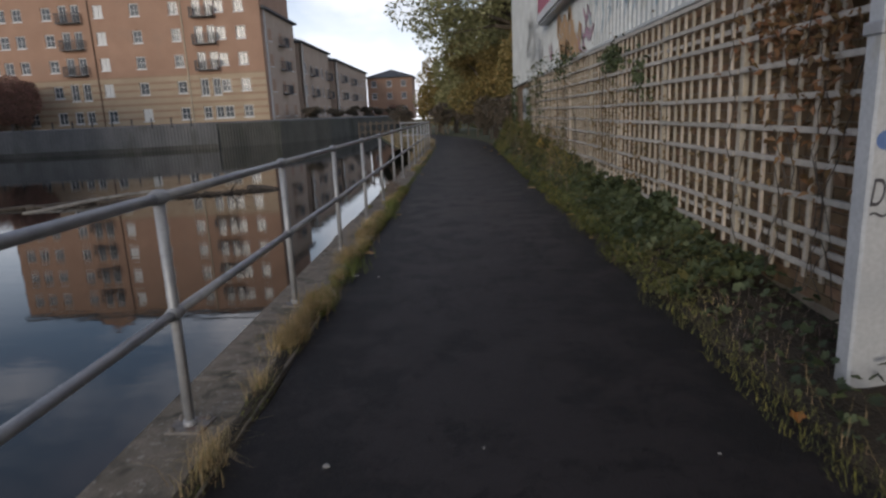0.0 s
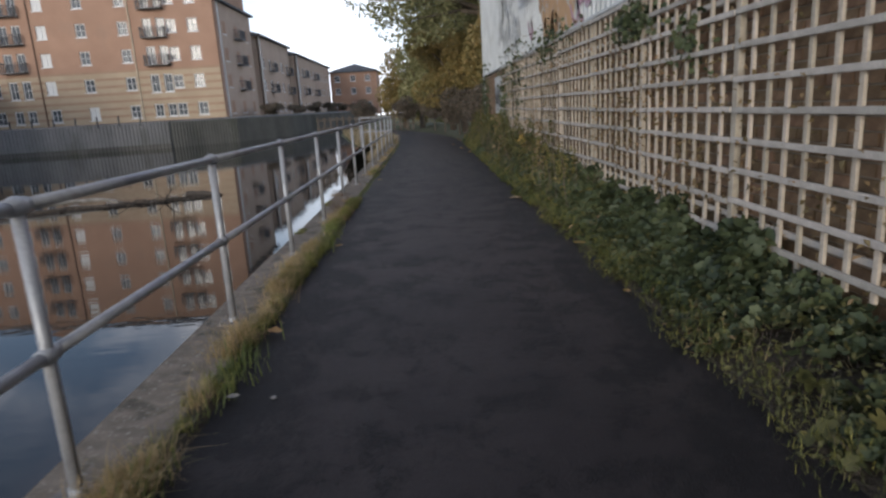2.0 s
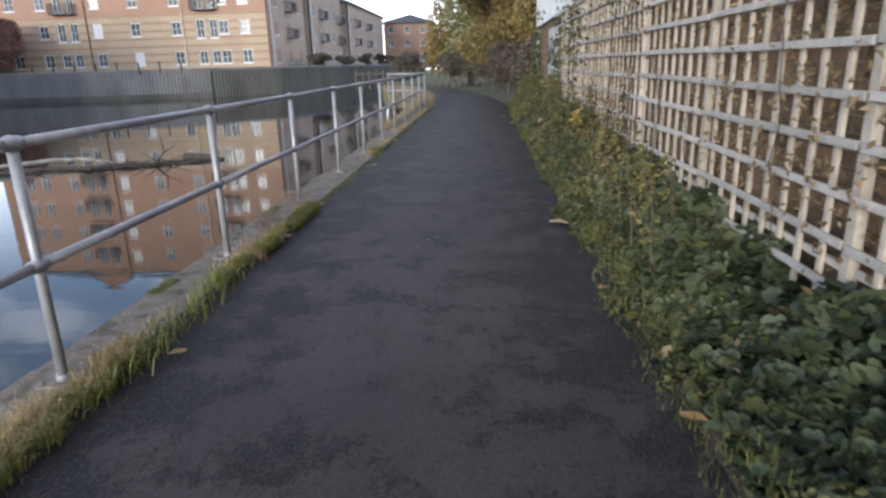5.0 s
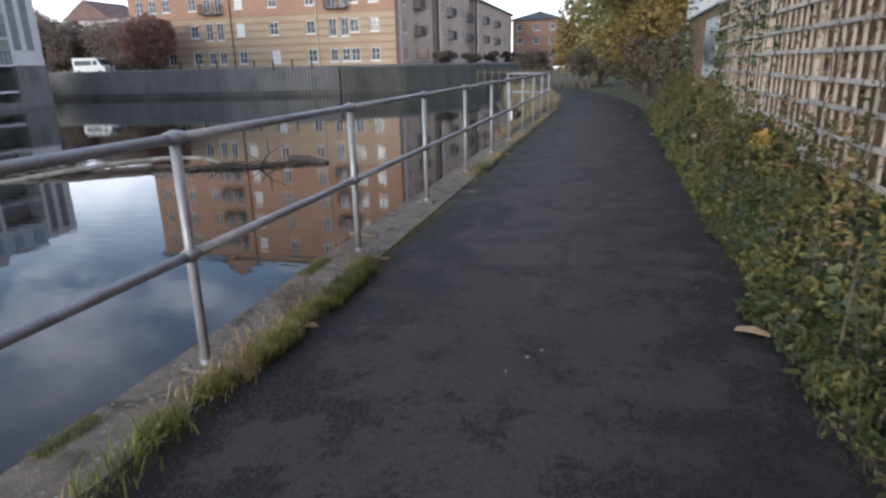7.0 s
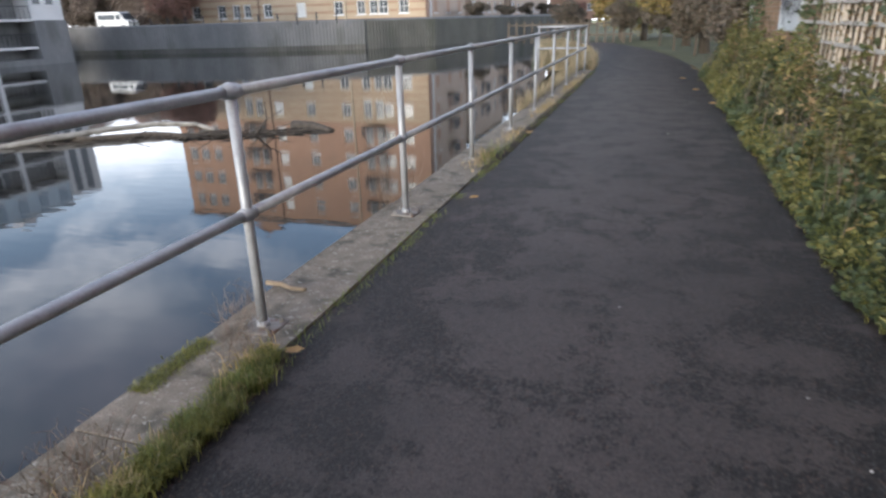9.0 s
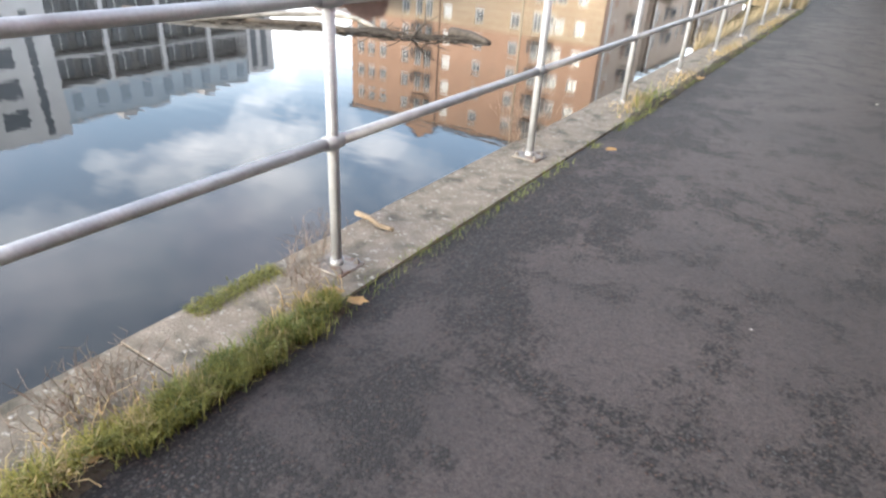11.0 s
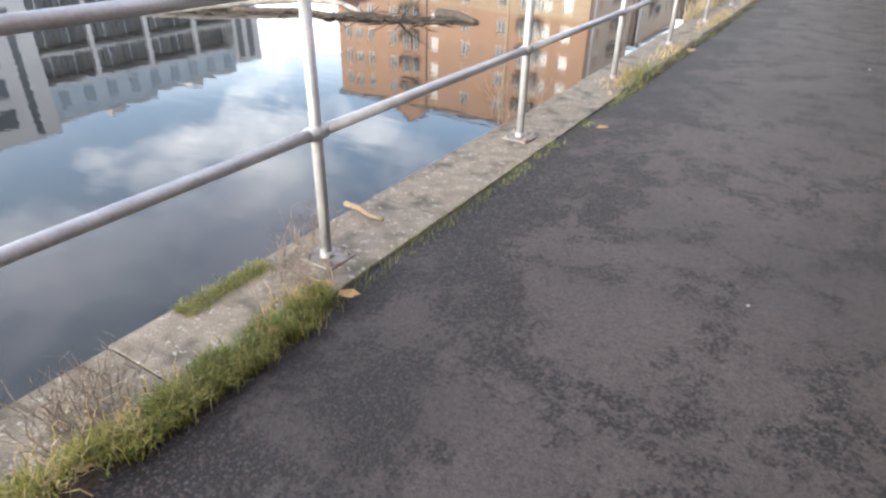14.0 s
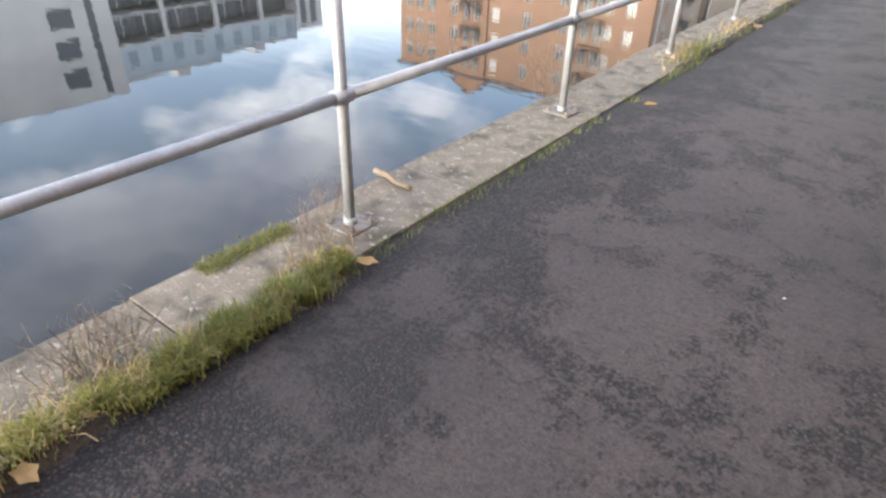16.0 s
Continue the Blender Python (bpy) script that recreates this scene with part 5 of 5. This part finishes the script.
def fallen(x, y, size, material, seed, label="curled brown fallen leaf on the ground"):
    g = random.Random(seed)
    ring = [(math.cos(a) * (1 if i % 2 else 0.72) * (1.25 if i == 3 else 1), math.sin(a) * 0.62 * (1 if i % 2 else 0.72)) for i, a in enumerate([q * math.pi / 5 for q in range(10)])]
    v = [(0, 0, 0.012)] + [(px * size, py * size, 0.012 + size * 0.3 * abs(py) + g.uniform(0, 0.2) * size) for px, py in ring]
    ob = pydata("fallen_leaf", v, [(0, i + 1, (i + 1) % 10 + 1) for i in range(10)], material)
    ob.location, ob.rotation_euler = (x, y, 0.012), (0, 0, g.uniform(0, 6.3))
    return tagged(ob, label, "leaf", "fallen leaves")


for i, (x, y, s) in enumerate(((-1.17, 10.81, 0.035), (-1.22, 11.65, 0.075), (-1.12, 11.68, 0.05), (-1.19, 10.65, 0.045), (-1.1, 10.45, 0.05), (-1.05, 5.82, 0.07), (-1.1, 17.15, 0.08), (-0.98, 8.3, 0.05), (1.35, 7.75, 0.06),
                                (1.28, 9.2, 0.05), (1.3, 6.2, 0.05), (-1.0, 14.2, 0.05), (1.2, 20.1, 0.08), (1.05, 22.0, 0.08), (0.9, 24.2, 0.08))):
    fallen(x, y, s, M_FALLEN, i)
g = np.random.default_rng(65)
litter_y = 14 + 14 * g.uniform(0, 1, 420) ** 1.2
litter_x = np.array([bend(float(q)) for q in litter_y]) + 1.42 - np.abs(g.normal(0, 0.07, 420))
stuff(leaves("leaf_litter", np.stack([litter_x, litter_y, np.full(420, 0.02)], 1), 0.036, M_WITHER, flat=2.0, droop=0.2), "drift of brown fallen leaves along the path's edge", "leaves")
fallen(1.37, 2.19, 0.06, M_BRIGHT, 60, "bright orange fallen leaf at the path's edge")
fallen(1.82, 5.77, 0.05, M_BRIGHT, 61, "orange leaf lying among the weeds")
fallen(1.35, 11.67, 0.055, M_BRIGHT, 63, "orange leaf lying against the weeds")
fallen(1.32, 12.16, 0.05, M_PALE, 64, "pale curled leaf at the path's edge")
fallen(-1.04, 4.93, 0.04, M_PALE, 62, "pale scrap lying at the grass edge")


def chip(x, y, size, seed):
    g = random.Random(seed)
    bm = bmesh.new()
    bmesh.ops.create_icosphere(bm, subdivisions=1, radius=size)
    for q in bm.verts:
        q.co = Vector((q.co.x * g.uniform(0.8, 1.3), q.co.y * g.uniform(0.6, 1.1), max(q.co.z * 0.45, -size * 0.2)))
    ob = part("pale_chip", bm, M_PALE)
    ob.location, ob.rotation_euler = (x, y, 0.012 + size * 0.15), (0, 0, g.uniform(0, 6.3))
    return tagged(ob, "small pale stone chip on the tarmac", "stone", "chips on the path")


for i, (x, y, s) in enumerate(((-0.67, 1.92, 0.022), (-0.02, 2.03, 0.012), (0.93, 1.94, 0.011), (-0.84, 4.92, 0.022), (0.10, 10.36, 0.014), (0.16, 10.45, 0.012), (0.02, 10.2, 0.009), (1.0, 11.52, 0.010), (0.2, 12.5, 0.009),
                               (-1.52, 10.6, 0.012), (-1.45, 11.0, 0.01), (0.9, 11.9, 0.008), (-1.5, 10.05, 0.02), (0.5, 17.4, 0.02))):
    chip(x, y, s * 0.75, i)
strip_ob = pydata("bark_strip", [(-0.09, -0.018, 0.006), (0.0, -0.026, 0.02), (0.09, -0.012, 0.008), (0.085, 0.014, 0.012), (0.0, 0.022, 0.03), (-0.085, 0.02, 0.01)], [(0, 1, 4, 5), (1, 2, 3, 4)], M_TAN)
strip_ob.location, strip_ob.rotation_euler = (1.2, 10.89, 0.008), (0, 0, radians(-22))
strip_ob.scale = (0.95, 1.3, 1.0)
strip_ob.modifiers.new("thick", "SOLIDIFY").thickness = 0.004
tagged(strip_ob, "pale curled strip of bark at the verge", "bark")


def branch(bm, pts, r0, r1, n=8):
    """One connected, knotty limb through the points."""
    fine = []
    for a, b in zip(pts, pts[1:]):
        fine += [Vector(a).lerp(Vector(b), f) for f in (0, 0.33, 0.66)]
    fine.append(Vector(pts[-1]))
    prev = None
    for i, p in enumerate(fine):
        d = (fine[min(i + 1, len(fine) - 1)] - fine[max(i - 1, 0)]).normalized()
        turn = d.to_track_quat("Z", "Y").to_matrix()
        r = (r0 + (r1 - r0) * i / (len(fine) - 1)) * (1 + 0.18 * noise.noise(p * 2.3))
        ring = [bm.verts.new(p + turn @ Vector((math.cos(a) * r, math.sin(a) * r, 0)) + noise.noise_vector(p * 3) * r * 0.25) for a in (2 * math.pi * k / n for k in range(n))]
        if prev:
            for k in range(n):
                bm.faces.new((prev[k], prev[(k + 1) % n], ring[(k + 1) % n], ring[k]))
        else:
            bm.faces.new(ring[::-1])
        prev = ring
    bm.faces.new(prev)


bm = bmesh.new()
branch(bm, [(-1.66, 12.30, 0.03), (-1.56, 12.29, 0.034), (-1.48, 12.26, 0.03), (-1.40, 12.27, 0.026)], 0.015, 0.011)
tagged(smoothed(part("stick", bm, M_STICK)), "short broken stick lying on the coping", "stick")

# ---- driftwood in the river ----
bm = bmesh.new()
W = WATER_Z
branch(bm, [(-14.6, 19.4, W - 0.05), (-13.6, 20.6, W + 0.10), (-12.9, 21.7, W + 0.16), (-12.0, 22.7, W + 0.20), (-11.1, 23.2, W + 0.14), (-10.4, 23.2, W - 0.04)], 0.085, 0.05, 9)
tagged(smoothed(part("driftwood_log", bm, M_LOG)), "bleached grey log half afloat in the river", "log")
bm = bmesh.new()
branch(bm, [(-15.2, 20.4, W + 0.02), (-14.0, 21.2, W + 0.06), (-12.8, 21.4, W + 0.02), (-11.6, 22.2, W + 0.05), (-10.2, 22.2, W + 0.02)], 0.10, 0.05, 8)
branch(bm, [(-16.5, 20.0, W), (-15.2, 20.6, W + 0.08), (-14.2, 20.3, W + 0.03)], 0.09, 0.05, 8)
tagged(smoothed(part("driftwood_log", bm, M_TWIG)), "dark waterlogged branch beside the log", "log")
dr = random.Random(8)
bm = bmesh.new()
for i in range(170):
    if i < 95:
        f = dr.uniform(-1.3, 1.2)
        c = Vector((-9.2 + f, 22.7 + 0.5 * f + dr.gauss(0, 0.16), W + dr.uniform(-0.03, 0.06)))
    else:
        f = dr.uniform(0, 4.5)
        c = Vector((-14.2 + f, 19.8 + 0.75 * f + dr.uniform(-0.3, 0.5), W - 0.02))
    d = Vector((1 + dr.uniform(-0.9, 0.6), 0.5 + dr.uniform(-0.7, 0.7), dr.uniform(-0.05, 0.22))).normalized() * dr.choice((-1, 1))
    d.z = abs(d.z)
    for s in range(3):
        e = c + d * dr.uniform(0.1, 0.26)
        tube(bm, c, e, 0.018 - 0.004 * s, 0.014 - 0.004 * s, 4, False)
        d = (d + Vector((dr.uniform(-0.4, 0.4), dr.uniform(-0.4, 0.4), dr.uniform(-0.25, 0.12)))).normalized()
        c = e
stuff(part("brushwood", bm, M_TWIG), "tangle of dark twigs floating in the river", "twigs")
bm = bmesh.new()
branch(bm, [(-8.9, 22.6, W), (-8.7, 22.9, W + 0.35), (-8.9, 23.2, W + 0.75)], 0.03, 0.01, 6)
branch(bm, [(-8.7, 22.9, W + 0.35), (-8.3, 23.1, W + 0.6)], 0.015, 0.006, 5)
tagged(part("branch", bm, M_TWIG), "bare branch standing out of the water", "branch")
bm = bmesh.new()
branch(bm, [(-7.3, 23.6, W - 0.02), (-8.0, 23.9, W + 0.06), (-8.6, 23.9, W + 0.03)], 0.09, 0.16, 8)
tagged(smoothed(part("driftwood_stump", bm, M_TWIG)), "dark stump end floating by the twigs", "log")

# ---- van on the far bank ----
M_RUBBER = mat("tyre_rubber", (0.02, 0.02, 0.02), (0.035, 0.035, 0.035), 0.9, 10, 60, 0.2)
van = thing("van", pose(-58.4, 69.6, 1.25) @ Matrix.Scale(0.88, 4), "white panel van parked on the far bank", "van")
prof = [(-2.6, 0.35), (2.45, 0.35), (2.6, 0.6), (2.55, 1.05), (2.0, 1.2), (1.35, 2.05), (1.0, 2.2), (-2.5, 2.2), (-2.6, 2.05)]
v = [(x, y, z) for y in (-0.95, 0.95) for x, z in prof]
n = len(prof)
body = pydata("body", v, [tuple(range(n)), tuple(range(2 * n - 1, n - 1, -1))] + [(i, i + n, (i + 1) % n + n, (i + 1) % n) for i in range(n)], M_WHITE, van)
body.modifiers.new("round", "BEVEL").width = 0.06
part("side_window", box(bmesh.new(), -2.2, 0.5, -0.965, -0.955, 1.25, 1.85), M_GLASS, van)
part("side_window", box(bmesh.new(), 0.7, 1.4, -0.965, -0.955, 1.25, 1.85), M_GLASS, van)
pydata("windscreen", [(1.98, -0.85, 1.25), (1.98, 0.85, 1.25), (1.40, 0.8, 2.02), (1.40, -0.8, 2.02)], [(0, 1, 2, 3)], M_GLASS, van).location = (0.03, 0, 0.02)
for x in (-1.7, 1.65):
    for y in (-0.85, 0.85):
        wheel = smoothed(part("wheel", tube(bmesh.new(), (x, y - 0.1, 0.34), (x, y + 0.1, 0.34), 0.34, n=18), M_RUBBER, van))
        part("rim", tube(bmesh.new(), (x, y - 0.11, 0.34), (x, y + 0.11, 0.34), 0.19, n=12), M_STEEL, wheel)
for y in (-0.7, 0.7):
    part("headlight", box(bmesh.new(), 2.52, 2.6, y - 0.16, y + 0.16, 0.78, 0.98, 0.02), M_GLASS, van)

# fence where the path bends away
fence = thing("fence", pose(0, 0, 0), "low wooden fence where the path bends", "fence")
for i in range(16):
    x = -7.2 + i * 0.42
    part("paling", box(bmesh.new(), x - 0.05, x + 0.05, 43.98, 44.02, 0, 1.15, 0.008), M_BARK, fence)
for z in (0.35, 0.9):
    part("fence_rail", box(bmesh.new(), -7.3, -0.8, 44.025, 44.07, z, z + 0.08), M_BARK, fence)

# rough grass on the bank past the railing
g = np.random.default_rng(44)
k = 9000
gy = g.uniform(26.8, 43.5, k)
left = np.interp(gy, [26.8, 27.3, 42, 44], [-1.6, -2.8, -5.3, -5.6])
right = np.array([-1.1 + bend(float(q)) for q in gy])
gx = left + (right - left) * g.uniform(0, 1, k)
stuff(blades("bank_grass", np.stack([gx, gy, np.full(k, -0.04)], 1), 0.38, 0.010, M_BLEACHED, lean=0.8), "tall straw-coloured grass on the bank beyond the railing", "grass")
gy = 26.8 - 7.5 * g.uniform(0, 1, 3000) ** 1.6
stuff(blades("waterside_grass", np.stack([g.uniform(-1.72, -1.6, 3000), gy, np.full(3000, -0.3)], 1), 0.5, 0.007, M_BLEACHED, lean=0.5), "straw grass growing on the quay wall's ledge", "grass")

# ---- bricks behind the trellis ----
bm = box(bmesh.new(), -0.012, 0.01, -0.1065, 0.1065, -0.0325, 0.0325, 0.003)
brick_me = bpy.data.meshes.new("brick")
bm.to_mesh(brick_me)
bm.free()
verts, faces = [], []
br = random.Random(12)
for row in range(28):
    z = 0.16 + row * 0.0755
    y = -2.0 + (0.1125 if row % 2 else 0)
    while y < 24.6:
        dx = br.uniform(-0.003, 0.003)
        if 4.6 < y < 7.0:
            b = linked("brick", brick_me, M_BRICK, wall)
            b.location = (WALL_X + dx, y, z)
        else:
            i = len(verts)
            h, q = 0.1065, 0.0325
            verts += [(WALL_X - 0.012 + dx, y + sy * h, z + sz * q) for sy, sz in ((-1, -1), (1, -1), (1, 1), (-1, 1))]
            verts += [(WALL_X + 0.01, y + sy * h, z + sz * q) for sy, sz in ((-1, -1), (1, -1), (1, 1), (-1, 1))]
            faces += [(i, i + 3, i + 2, i + 1)] + [(i + a, i + (a + 1) % 4, i + 4 + (a + 1) % 4, i + 4 + a) for a in range(4)]
        y += 0.225
ob = pydata("brickwork", verts, faces, M_BRICK_FAR, wall)
ob["kind"] = "stuff"
